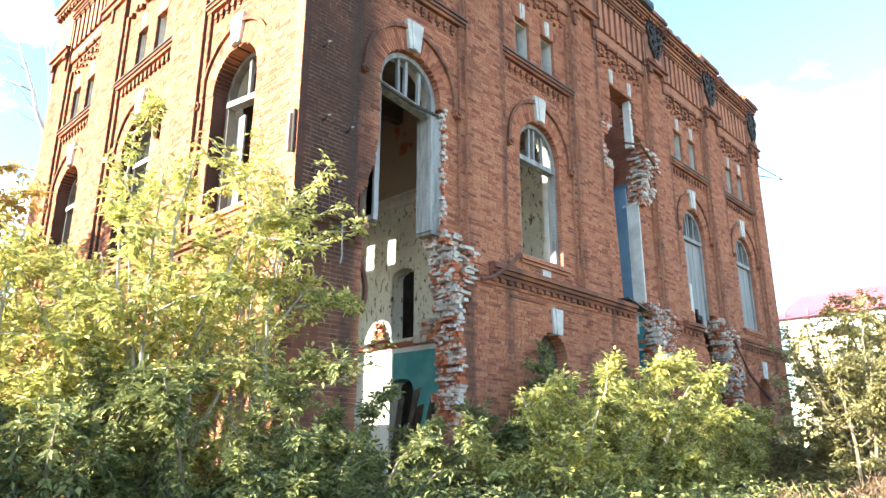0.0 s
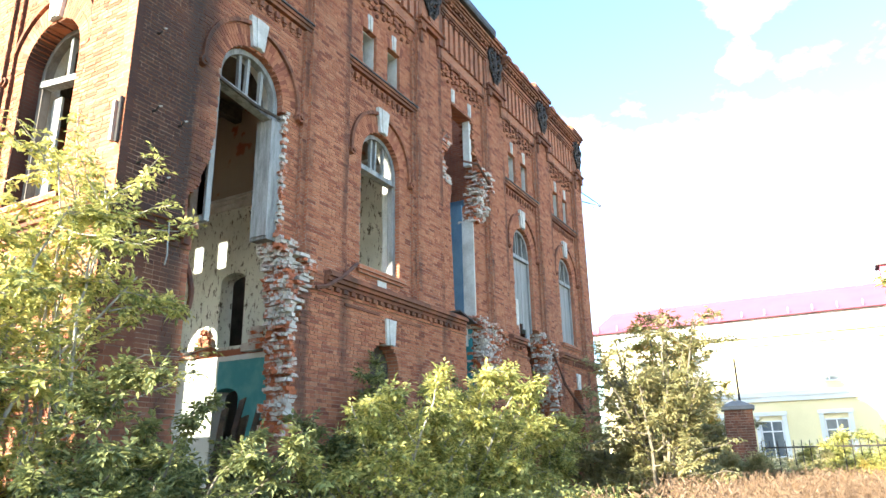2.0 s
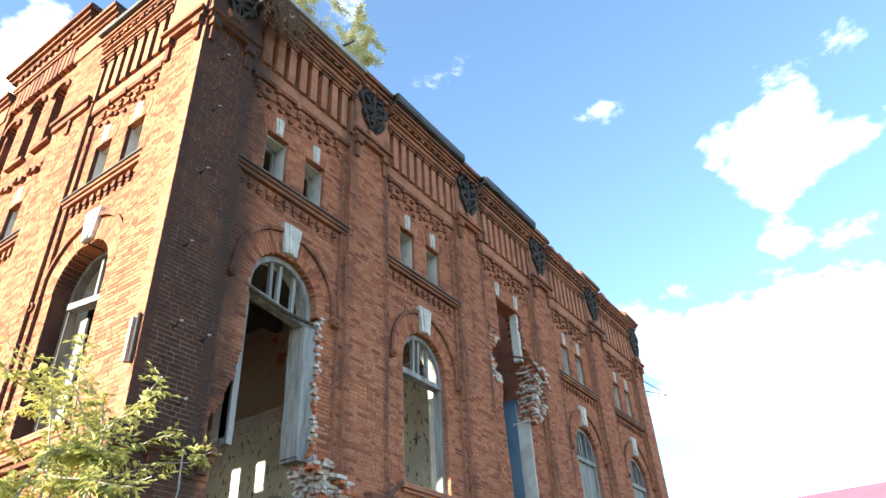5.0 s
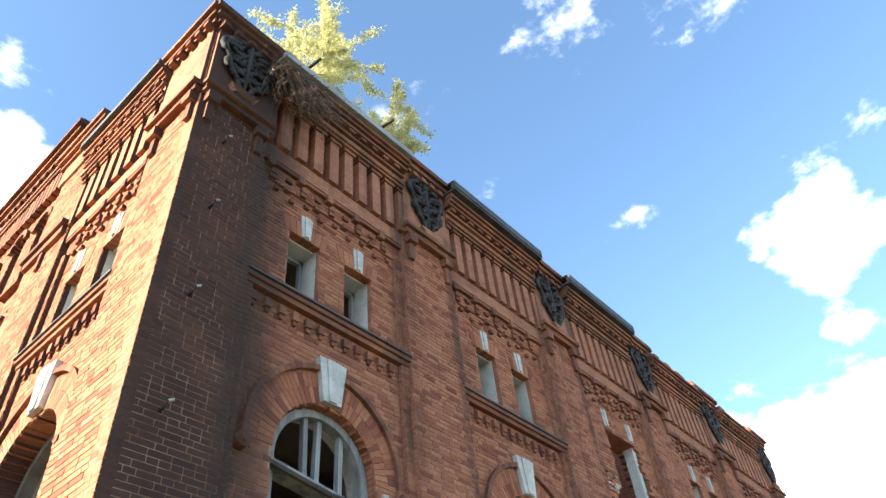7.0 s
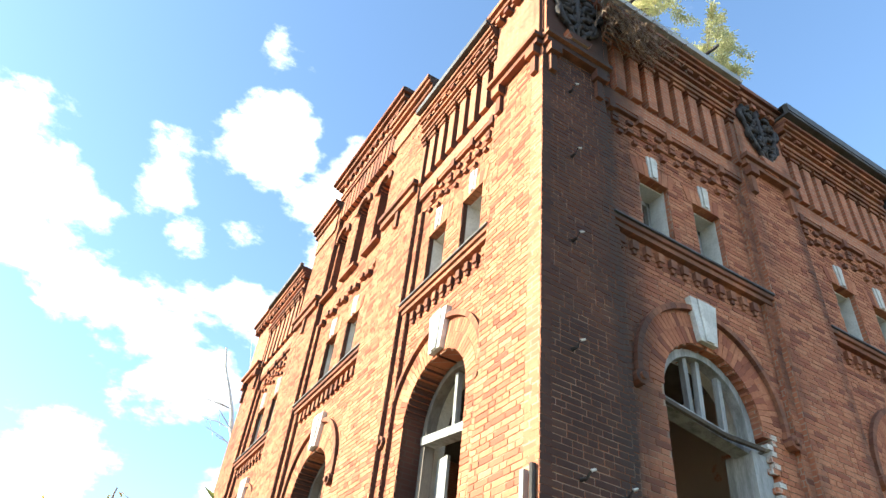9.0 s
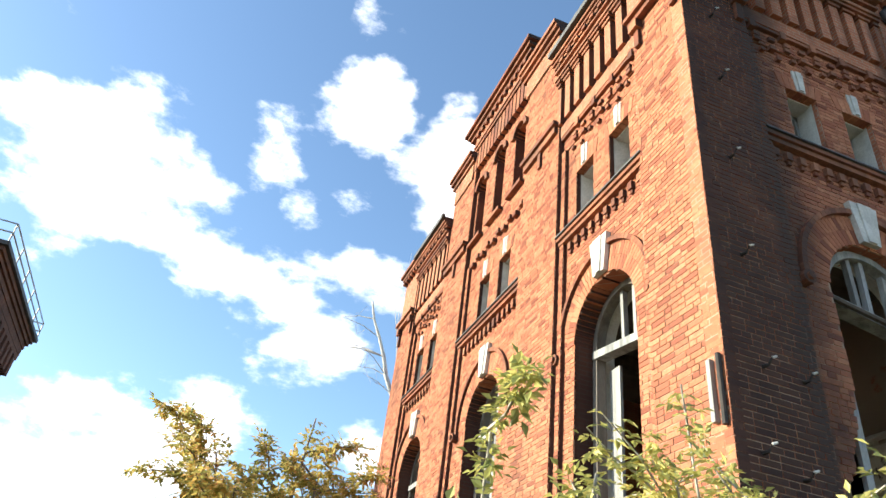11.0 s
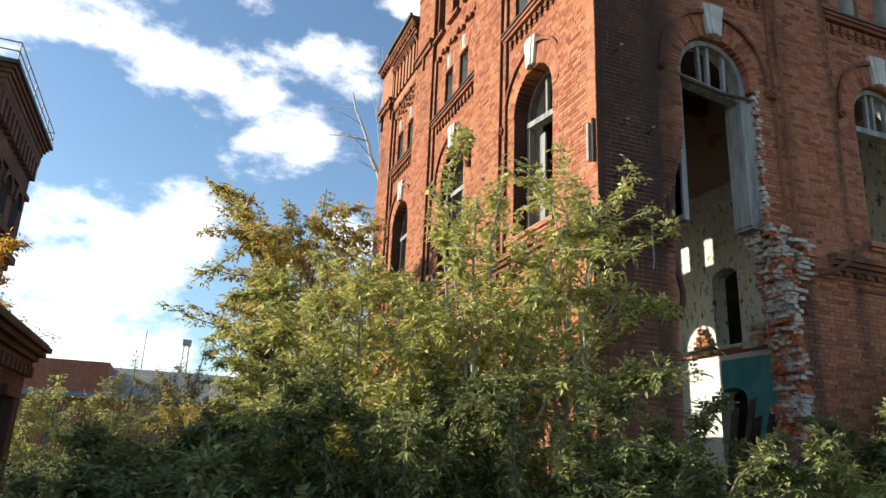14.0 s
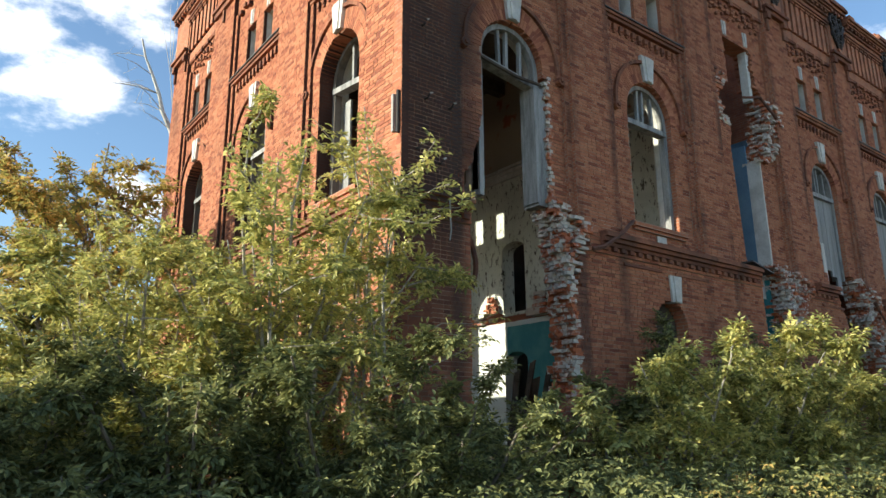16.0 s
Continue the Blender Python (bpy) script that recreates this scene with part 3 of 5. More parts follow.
def pier_top(side, a, b, top, d=0.13, seed=0):
    """The corbelled head of a pilaster, standing over the cornice."""
    r = random.Random(seed)
    m, w = (a + b) / 2, (b - a) / 2
    side.box(trim, m - w, m + w, 0.0, d + 0.10, 11.95, 12.05)
    side.box(trim, m - w - 0.03, m + w + 0.03, 0.0, d + 0.16, 12.055, 12.13)
    for s in (-1, 1):
        q = m + s * (w - 0.14)
        side.box(trim, q - 0.09, q + 0.09, 0.0, d + 0.12, 11.78, 11.945)
        side.box(trim, q - 0.05, q + 0.05, 0.0, d + 0.06, 11.45, 11.775)
    side.box(field, m - w + 0.02, m + w - 0.02, 0.0, d + 0.05, 12.135, top - 0.5)
    for k in range(4):
        o = (0.10, 0.16, 0.22, 0.18)[k]
        side.box(trim, m - w - o + 0.05, m + w + o - 0.05, -0.25, d + o, top - 0.5 + 0.1 * k, top - 0.5 + 0.1 * k + 0.094)
    u = m - w
    while u < m + w - 0.12:
        side.box(trim, u, u + 0.11, 0.0, d + 0.17, top - 0.6, top - 0.503)
        u += 0.22
    side.box(trim, m - w + 0.05, m + w - 0.05, -0.3, d + 0.02, top - 0.1, top + r.uniform(0.0, 0.1))


for i, c in enumerate(RC):
    upper_bay(FRONT, c, BAY_R, i)
for i, (c, h) in enumerate(zip(LC, BAY_L)):
    upper_bay(FLANK, c, h, 10 + i, 0.8) if i != 1 else None
for i, (a, b) in enumerate(r_piers):
    pier_top(FRONT, a, b, 14.14 if i == 0 else 14.08, seed=i)
pier_top(FLANK, l_piers[0][0], l_piers[0][1], 14.135, seed=20)
pier_top(FLANK, l_piers[3][0], l_piers[3][1], 14.0, seed=21)

# the raised middle of the short side: sill, three niches, frieze and stepped gable
c, h = LC[1], BAY_L[1]
FLANK.box(trim, c - h, c + h, -0.02, 0.085, 9.40, 9.47)
FLANK.box(trim, c - h - 0.02, c + h + 0.02, -0.02, 0.12, 9.474, 9.535)
u = c - h + 0.1
while u < c + h - 0.2:
    FLANK.box(trim, u, u + 0.085, -0.02, 0.06, 9.16, 9.33)
    u += 0.2
for i in range(10):
    FLANK.box(trim, c - 1.3 + 0.26 * i, c - 1.17 + 0.26 * i, 0.0, 0.10, 11.30 - 0.08 * (i % 2), 11.40 - 0.08 * (i % 2))
c = GC
for k in (-1, 0, 1):
    sp = 13.5 if k else 13.65
    FLANK.ring(trim, c + k, sp, 0.245, 0.36, 0.0, 0.10, 0, math.pi, 9, 0.03)
    FLANK.box(trim, c + k - 0.34, c + k + 0.34, 0.0, 0.14, 11.90, 11.98)
lo, hi = l_piers[1][0], l_piers[2][1]
for i in range(15):
    u = c - 1.36 + i * 2.72 / 14
    FLANK.box(trim, u - 0.07, u + 0.07, 0.0, 0.15, 14.180, 14.820)
    FLANK.box(trim, u - 0.10, u + 0.10, 0.0, 0.19, 14.820, 14.900)
FLANK.box(trim, c - 1.45, c + 1.45, -0.4, 0.22, 14.905, 15.000)
FLANK.box(field, c - 1.45, c + 1.45, -0.4, 0.17, 15.005, 15.300)
u = c - 1.42
while u < c + 1.36:
    FLANK.box(trim, u, u + 0.12, 0.0, 0.24, 15.200, 15.300)
    u += 0.26
for k in range(4):
    o = (0.22, 0.29, 0.36, 0.30)[k]
    FLANK.box(trim, c - 1.45 - o, c + 1.45 + o, -0.4, o + 0.02, 15.305 + 0.1 * k, 15.400 + 0.1 * k)
for a, b in ((lo + 0.05, c - 1.45), (c + 1.45, hi - 0.05)):
    FLANK.box(field, a, b, -0.4, 0.17, 14.000, 14.500)
    for k in range(3):
        o = (0.22, 0.29, 0.34)[k]
        FLANK.box(trim, a - 0.1, b + 0.1, -0.4, o, 14.505 + 0.1 * k, 14.600 + 0.1 * k)
for a, b in ((l_piers[1]), (l_piers[2])):
    FLANK.box(trim, a, b, 0.0, 0.25, 12.0, 12.09)
    FLANK.box(trim, a + 0.05, b - 0.05, 0.0, 0.20, 11.85, 11.99)
    FLANK.box(trim, (a + b) / 2 - 0.05, (a + b) / 2 + 0.05, 0.0, 0.18, 11.5, 11.85)

# arches of rubbed brick and their hood moulds
for side, cs in ((FRONT, RC), (FLANK, LC)):
    for i, c in enumerate(cs):
        if not (side is FRONT and i == 2):
            side.ring(bricks, c, SPRING, HALF, HALF + 0.20, -0.30, 0.010, 0, math.pi, 36, 0.06)
            side.ring(bricks, c, SPRING, HALF + 0.205, HALF + 0.37, -0.05, 0.008, 0, math.pi, 48, 0.06)
            side.ring(trim, c, SPRING + 0.08, HALF + 0.33, HALF + 0.40, 0.0, 0.06, math.radians(-8), math.radians(188), 40, 0.02)
            for s in (-1, 1):
                u = c + s * (HALF + 0.40)
                side.ring(trim, u, SPRING - 0.1, 0.0, 0.085, 0.0, 0.11, 0, 2 * math.pi, 10)
                side.ring(trim, u, SPRING - 0.1, 0.0, 0.045, 0.1, 0.145, 0, 2 * math.pi, 8)
        for s in (-0.475, 0.475):
            if not (side is FRONT and i == 2):
                for k in range(7):
                    w = 0.1
                    side.poly(bricks, [(c + s - 0.34 + w * k * 0.97, SW1), (c + s - 0.34 + w * (k + 0.92) * 0.97, SW1), (c + s - 0.40 + w * (k + 0.92) * 1.14, SW1 + 0.25), (c + s - 0.40 + w * k * 1.14, SW1 + 0.25)], -0.3, 0.008)
for c in (RC[1], RC[3], RC[4]):                 # sunk panels under the string course
    for s in (-1, 1):
        FRONT.box(trim, c + s * 0.78 - 0.56, c + s * 0.78 + 0.56, 0.1, 0.155, 4.22, 4.27) if c != RC[3] or s < 0 else None

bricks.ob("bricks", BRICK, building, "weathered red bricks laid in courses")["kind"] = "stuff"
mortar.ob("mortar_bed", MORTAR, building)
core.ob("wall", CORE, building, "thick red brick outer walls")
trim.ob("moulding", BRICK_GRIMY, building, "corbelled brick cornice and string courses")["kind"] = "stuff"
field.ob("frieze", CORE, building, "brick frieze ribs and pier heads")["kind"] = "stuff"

# ---------------------------------------------------------------- stone keys, sills, ironwork
def keystone(side, c, z0, z1, w0, w1, d, name="keystone"):
    b = Buf()
    side.poly(b, [(c - w0, z0), (c + w0, z0), (c + w1, z1), (c - w1, z1)], -0.02, d)
    side.poly(b, [(c - w0 * 0.45, z0 + 0.01), (c + w0 * 0.45, z0 + 0.01), (c + w1 * 0.5, z1 - 0.012), (c - w1 * 0.5, z1 - 0.012)], d - 0.01, d + 0.022)
    return b.ob(name, WHITE_STONE, building, "whitewashed stone keystone")


for side, cs in ((FRONT, RC), (FLANK, LC)):
    for i, c in enumerate(cs):
        if not (side is FRONT and i == 2):
            keystone(side, c, SPRING + HALF + 0.01, SPRING + HALF + 0.58, 0.13, 0.21, 0.075)
        for s in (-0.475, 0.475):
            keystone(side, c + s, SW1 + 0.02, SW1 + 0.40, 0.075, 0.095, 0.02, "lintel_key")
        b = Buf()
        if not (side is FRONT and i in (0, 2, 3)):
            side.box(b, c - 0.86, c + 0.86, -0.25, 0.10, SILL - 0.09, SILL)
            side.box(b, c - 0.82, c + 0.82, -0.2, 0.06, SILL - 0.15, SILL - 0.094)
            b.ob("window_sill", CORE, building, "brick window sill")
        b = Buf()
        if not (side is FRONT and i == 2):
            h = BAY_R if side is FRONT else BAY_L[i]
            side.box(b, c - h - 0.01, c + h + 0.01, -0.2, 0.15, 9.54, 9.565)
            b.ob("sill_flashing", TIN, building, "dark tin flashing on the sill course")
for c in (RC[1], RC[4]):
    keystone(FRONT, c + 0.17, 3.68, 4.2, 0.14, 0.19, 0.17)
b = Buf()
FRONT.box(b, RC[1] - 0.1, RC[1] + 0.2, 0.0, 0.02, 4.83, 5.0)
b.ob("plaque", WHITE_STONE, building, "small blank white stone plaque")


def scroll(side, c, z0, z1, w, d):
    """Cast-iron scrollwork panel hung on a pier."""
    b = Buf()
    m = (z0 + z1) / 2

    def curl(cu, cz, r, turn, a0, loops=1.2, rad=0.042):
        pts = []
        for k in range(15):
            f = k / 14
            a = a0 + turn * f * loops * 2 * math.pi
            rr = r * (1 - 0.72 * f)
            pts.append(side.to(cu + rr * math.cos(a), d + 0.03 + 0.02 * f, cz + rr * math.sin(a)))
        b.tube(pts, [rad] * 15, 5)

    for s in (-1, 1):
        curl(c + s * w * 0.5, z1 - 0.24, 0.22, s, math.pi / 2)
        curl(c + s * w * 0.62, m + 0.22, 0.24, -s, math.pi / 2 if s > 0 else math.pi / 2, rad=0.044)
        curl(c + s * w * 0.42, m - 0.14, 0.21, s, -math.pi / 2)
        curl(c + s * w * 0.25, z0 + 0.28, 0.15, -s, math.pi / 2)
        b.tube([side.to(c + s * w * f, d + 0.03, z) for f, z in ((0.12, z1), (0.75, z1 - 0.06), (1.0, z1 - 0.35), (0.8, m), (0.6, m - 0.25), (0.35, z0 + 0.2), (0.05, z0 - 0.1))], [0.042] * 7, 5)
    b.tube([side.to(c, d + 0.04, z) for z in (z1 + 0.05, m, z0 - 0.12)], [0.04, 0.045, 0.025], 6)
    curl(c, m + 0.05, 0.14, 1, 0, 1.0, 0.035)
    b.ob("iron_scroll", IRON, building, "black cast-iron scrollwork ornament", True)
    b = Buf()
    side.box(b, c - 0.16, c + 0.16, 0.0, d + 0.05, z0 - 0.28, z0 - 0.14)
    side.poly(b, [(c - 0.14, z0 - 0.145), (c + 0.14, z0 - 0.145), (c + 0.22, z0 - 0.02), (c - 0.22, z0 - 0.02)], 0.0, d + 0.09)
    b.ob("corbel", CORE, building)


for i, (a, b_) in enumerate(r_piers):
    scroll(FRONT, (a + b_) / 2, 12.4 if i == 0 else 12.3, 13.56, 0.40, 0.19)

# roof edges
for i, c in enumerate(RC):
    b = Buf()
    h = BAY_R
    top = EAVES
    if i in (1, 2):
        FRONT.poly(b, [(c - h - 0.05, top), (c + h + 0.05, top), (c + h + 0.05, top + 0.05), (c - h - 0.05, top + 0.05)], -1.2, 0.52)
        FRONT.box(b, c - h - 0.05, c + h + 0.05, 0.44, 0.535, top + 0.05, top + 0.22)
        FRONT.box(b, c - h - 0.05, c + h + 0.05, -1.2, 0.5, top + 0.2, top + 0.24)
        b.ob("roof_edge", TIN, building, "dark tin roof edge")
    elif i == 0:
        FRONT.box(b, c - h - 0.1, c + h, -1.2, 0.44, top + 0.005, top + 0.04)
        FRONT.box(b, c - h - 0.1, c + h, 0.42, 0.5, top - 0.03, top + 0.1)
        b.ob("roof_edge", ZINC, building, "grey zinc gutter edge")
    else:
        r = random.Random(i)
        u = c - h
        while u < c + h - 0.2:
            w = r.uniform(0.15, 0.4)
            FRONT.box(b, u, u + w, -0.4, 0.36, top, top + r.choice((0.0, 0.07, 0.07, 0.14)) + 0.01)
            u += w + 0.01
        b.ob("coping", CORE, building, "crumbling brick coping")
for c, h in ((LC[0], BAY_L[0]), (LC[2], BAY_L[2])):
    b = Buf()
    FLANK.box(b, c - h, c + h, -1.2, 0.40, EAVES + 0.005, EAVES + 0.04)
    FLANK.box(b, c - h, c + h, 0.34, 0.42, EAVES - 0.01, EAVES + 0.11)
    b.ob("roof_edge", TIN, building, "dark tin roof edge")
for u in (1.35, 3.0):
    b = Buf()
    b.tube([FRONT.to(u, 0.3, 13.6), FRONT.to(u, 0.35, 14.0)], [0.025, 0.025], 6)
    b.tube([FRONT.to(u - 0.02, 0.12, 14.0), FRONT.to(u + 0.02, 0.62, 13.98)], [0.03, 0.03], 6)
    b.ob("roof_bracket", IRON, building, "rusty iron bracket on the roof edge")

# ---------------------------------------------------------------- inside
def slab(name, mat, parts, label=""):
    b = Buf()
    for p in parts:
        b.box(*p)
    return b.ob(name, mat, building, label)


IN = THICK + 0.01
# cross wall with a door on each floor
b = Buf()
for y0, y1, z0, z1 in ((IN, 5.78, -0.3, 11.8), (6.70, L_END - IN, -0.3, 11.8), (5.78, 6.70, -0.3, 1.2), (5.78, 6.70, 3.4, 4.5), (5.78, 6.70, 6.55, 11.8)):
    b.box(8.0, 8.45, y0, y1, z0, z1)
for top in (3.4, 6.55):                           # arched door heads
    curve = [(6.24 + 0.46 * math.cos(math.pi * k / 8), top - 0.24 + 0.235 * math.sin(math.pi * k / 8)) for k in range(9)]
    for (ya, za), (yb, zb) in zip(curve, curve[1:]):
        b.v += [(x, y, z) for x in (8.001, 8.449) for y, z in ((ya, za), (yb, zb), (yb, top), (ya, top))]
        n = len(b.v) - 8
        b.f += [(n, n + 1, n + 2, n + 3), (n + 7, n + 6, n + 5, n + 4), (n + 1, n, n + 4, n + 5)]
b.ob("cross_wall", PLASTER, building, "flaking limewashed cross wall with a teal dado")
b = Buf()
ARC = Side(lambda u, d, z: (8.0 - d, u, z))
ARC.box(b, 5.0, L_END - IN, 0.0, 0.10, 8.62, 8.72)
ARC.box(b, 0.7, L_END - IN, 0.0, 0.16, 8.725, 8.80)
ARC.box(b, 0.7, L_END - IN, 0.0, 0.06, 8.45, 8.615)
b.ob("wall_cornice", LIMEWASH, building)
b = Buf()
r = random.Random(5)
y = 0.7
while y < 11.4:
    w = r.uniform(0.15, 0.3)
    if not 5.65 < y < 6.8:
        ARC.box(b, y, y + w, 0.0, r.uniform(0.04, 0.30), 4.27 + r.uniform(0, 0.05), 4.38 + r.uniform(0, 0.10))
    y += w
for k in range(5):
    ARC.box(b, 4.95 + r.uniform(0, 0.1), 5.4 + r.uniform(-0.1, 0.1), 0.0, 0.05 + 0.03 * k, 4.42 + 0.1 * k, 4.51 + 0.1 * k)
b.ob("floor_stub", RUBBLE, building, "broken edge of the fallen upper floor")["kind"] = "stuff"
slab("blue_wall", BLUE, [(11.9, 12.3, IN, L_END - IN, 4.25, 8.9)], "blue painted inner wall")
slab("bare_wall", CORE, [(11.92, 12.3, IN, L_END - IN, 8.91, 13.2)], "bare brick inner wall above the blue paint")
slab("green_wall", TEAL, [(11.88, 12.3, IN, L_END - IN, -0.3, 4.2)], "teal painted inner wall")
slab("inner_lining", LIMEWASH, [(8.46, 9.2, IN - 0.02, IN + 0.03, 4.3, 8.6), (10.4, 11.89, IN - 0.02, IN + 0.03, 4.3, 8.0), (3.1, 7.99, IN - 0.02, IN + 0.03, 5.0, 5.2), (3.1, 5.3, IN - 0.02, IN + 0.03, 5.2, 9.6), (6.95, 7.99, IN - 0.02, IN + 0.03, 5.2, 9.6)])
# partition added behind the low arch so that it stays dark
slab("store_wall", CEIL, [(5.2, 7.1, 1.0, 1.1, 0.9, 4.1)], "dark partition added to keep daylight out of the openings")
# dark panel added in the low arch in place of the shade inside
slab("closing_board", DARK_WOOD, [(RC[1] - 0.56, RC[1] + 0.56, 0.14, 0.18, 1.35, 3.75)], "dark panel added for the shade inside the low arch")
# partition added behind the doors so that the doorways stay dark
slab("lobby_wall", CEIL, [(9.3, 9.4, 4.4, 11.0, 0.9, 8.2)], "dark partition added to keep daylight out of the openings")
slab("floor", EARTH, [(IN, R_END - IN, IN, L_END - IN, 0.6, 0.9)], "rubble-strewn dark ground floor")
slab("upper_floor", DARK_WOOD, [(12.31, R_END - IN, IN + 0.1, L_END - IN, 4.2, 4.3)], "dark timber upper floor")
slab("ceiling", CEIL, [(IN - 0.3, 8.0, IN - 0.3, L_END - IN, 11.6, 11.8), (12.31, R_END - IN, IN - 0.3, L_END - IN, 11.6, 11.8)], "stained ceiling")
slab("roof", TIN, [(0.45, 8.3, 0.4, L_END, 13.3, 13.55), (12.0, R_END, 0.4, L_END, 13.3, 13.55)], "flat dark tin roof")
b = Buf()
for y in (3.5, 6.5, 9.5):
    b.box(IN, 8.0, y - 0.13, y + 0.13, 11.2, 11.59)
b.ob("ceiling_beam", DARK_WOOD, building, "dark timber ceiling beams")
# back and end walls, out of view: wide gaps added at the back brighten the rooms
for a, e in ((0.0, 0.9), (3.7, 4.5), (7.4, 9.0), (11.0, 12.6), (15.0, 16.5), (18.5, R_END)):
    slab("rear_pier", CORE, [(a, e, L_END - IN, L_END, -0.3, 13.4)], "brick pier of the rear wall")
for a, e in ((0.9, 3.7), (4.5, 7.4), (9.0, 11.0), (12.6, 15.0), (16.5, 18.5)):
    slab("rear_panel", CORE, [(a, e, L_END - IN, L_END, 7.0, 13.4)])
    slab("rear_apron", CORE, [(a, e, L_END - IN, L_END, -0.3, 1.0)])
slab("end_wall", CORE, [(R_END - IN, R_END, IN, L_END - IN, -0.3, 13.4)], "plain brick end wall")

# ---------------------------------------------------------------- windows
def jambs(side, c, sill, spring, half, mat=LIMEWASH):
    """Plastered inner half of a window's reveal."""
    b = Buf()
    for s in (-1, 1):
        u = c + s * half
        side.box(b, min(u, u - s * 0.025), max(u, u - s * 0.025), -THICK - 0.02, -0.14 if spring - sill > 1.5 else -0.08, sill, spring)
    if spring - sill > 1.5:
        side.ring(b, c, spring, half - 0.03, half + 0.01, -THICK - 0.02, -0.14, 0, math.pi, 16)
    else:
        side.box(b, c - half, c + half, -THICK - 0.02, -0.12, spring - 0.025, spring + 0.005)
    return b


def arched_window(side, c, lower="open", tilt=0.0, seed=0):
    """Old timber frame with a fanlight, a transom and whatever is left below it."""
    if side is FLANK:                            # the short side has deeper reveals
        side = Side(lambda u, d, z: FLANK.to(u, d - 0.16, z))
    w = new("window")
    w.parent = building
    tagged(w, "arched window with the remains of a grey timber frame")
    jambs(side, c, SILL if not (side is FRONT and c == RC[0]) else 5.1, SPRING, HALF).ob("reveal", LIMEWASH, w)
    r = random.Random(seed)
    b = Buf()
    side.ring(b, c, SPRING, HALF - 0.11, HALF - 0.02, -0.250, -0.110, 0, math.pi, 18)
    for s in (-1, 1):
        u = c + s * (HALF - 0.065)
        side.box(b, u - 0.05, u + 0.05, -0.250, -0.110, SILL - (0.05 if lower != "breach" else 0.0), SPRING)
    b.ob("frame", OLD_WOOD if side is FRONT else DARK_FRAME, w, "peeling grey-white timber frame" if side is FRONT else "dark weathered timber frame")
    b = Buf()
    zt = SPRING - 0.27
    side.poly(b, [(c - HALF + 0.05, zt + tilt), (c + HALF - 0.05, zt - tilt), (c + HALF - 0.05, zt + 0.11 - tilt), (c - HALF + 0.05, zt + 0.11 + tilt)], -0.260, -0.080)
    b.ob("transom", OLD_WOOD, w)
    for k in ((-0.160, 0.0, 0.33) if side is FRONT else (-0.22, 0.05)):
        b = Buf()
        top = SPRING + math.sqrt(HALF ** 2 - k ** 2) - 0.08
        lean = r.uniform(-0.03, 0.03)
        side.poly(b, [(c + k - 0.03, zt + 0.1), (c + k + 0.03, zt + 0.1), (c + k + 0.03 + lean, top), (c + k - 0.03 + lean, top)], -0.230, -0.160)
        b.ob("glazing_bar", OLD_WOOD, w)
    if lower == "boards":
        n = 5
        for k in range(n):
            u = c - HALF + 0.11 + k * (2 * HALF - 0.22) / n
            z0 = SILL + 0.02 + r.uniform(0, 0.12)
            if side is FRONT and c == RC[3]:
                z0 = (6.25, 5.6, 5.35, 5.2, 4.75)[k]
            b = Buf()
            side.box(b, u + 0.005, u + (2 * HALF - 0.22) / n - 0.005, -0.210, -0.170 + r.uniform(0, 0.01), z0, zt - 0.01)
            b.ob("board", GREY_BOARD, w, "grey weathered board")
    if lower == "mullion":
        b = Buf()
        side.box(b, c - 0.045, c + 0.045, -0.250, -0.130, SILL + 0.9, zt)
        b.ob("mullion", OLD_WOOD, w)
        for k in range(1 if c == LC[0] else 0):
            b = Buf()
            u = c + HALF - 0.11 - 0.27 * (k + 1)
            side.box(b, u + 0.004, u + 0.264, -0.210, -0.175, SILL + 0.05, zt - (0.02, 0.5)[k])
            b.ob("board", GREY_BOARD, w, "grey weathered board")
    if lower == "plank":
        b = Buf()
        side.box(b, c + HALF - 0.36, c + HALF - 0.13, -0.34, -0.30, SILL, zt - 0.05)
        b.ob("board", GREY_BOARD, w, "grey weathered board")
    if lower == "casing":
        b = Buf()
        side.box(b, c + HALF - 0.16, c + HALF + 0.10, -0.42, -0.06, 5.05, zt - 0.05)
        side.box(b, c + HALF - 0.19, c + HALF - 0.15, -0.40, -0.045, 5.1, zt - 0.05)
        b.ob("casing", OLD_WOOD, w, "hanging pale timber casing")
        b = Buf()
        side.box(b, c - HALF + 0.0, c - HALF + 0.09, -0.280, -0.090, 5.0, zt)
        b.ob("casing", OLD_WOOD, w)
        b = Buf()
        b.tube([side.to(c - HALF, -0.05, zt + 0.13), side.to(c + 0.1, -0.02, zt - 0.02), side.to(c + HALF - 0.05, 0.0, zt - 0.02)], [0.035, 0.035, 0.03], 6)
        b.ob("fallen_bar", DARK_WOOD, w)
    if lower == "sash":
        b = Buf()
        side.box(b, c + 0.02, c + HALF - 0.1, -0.240, -0.160, SILL + 0.02, SILL + 0.08)
        b.ob("bottom_rail", OLD_WOOD, w)
    return w


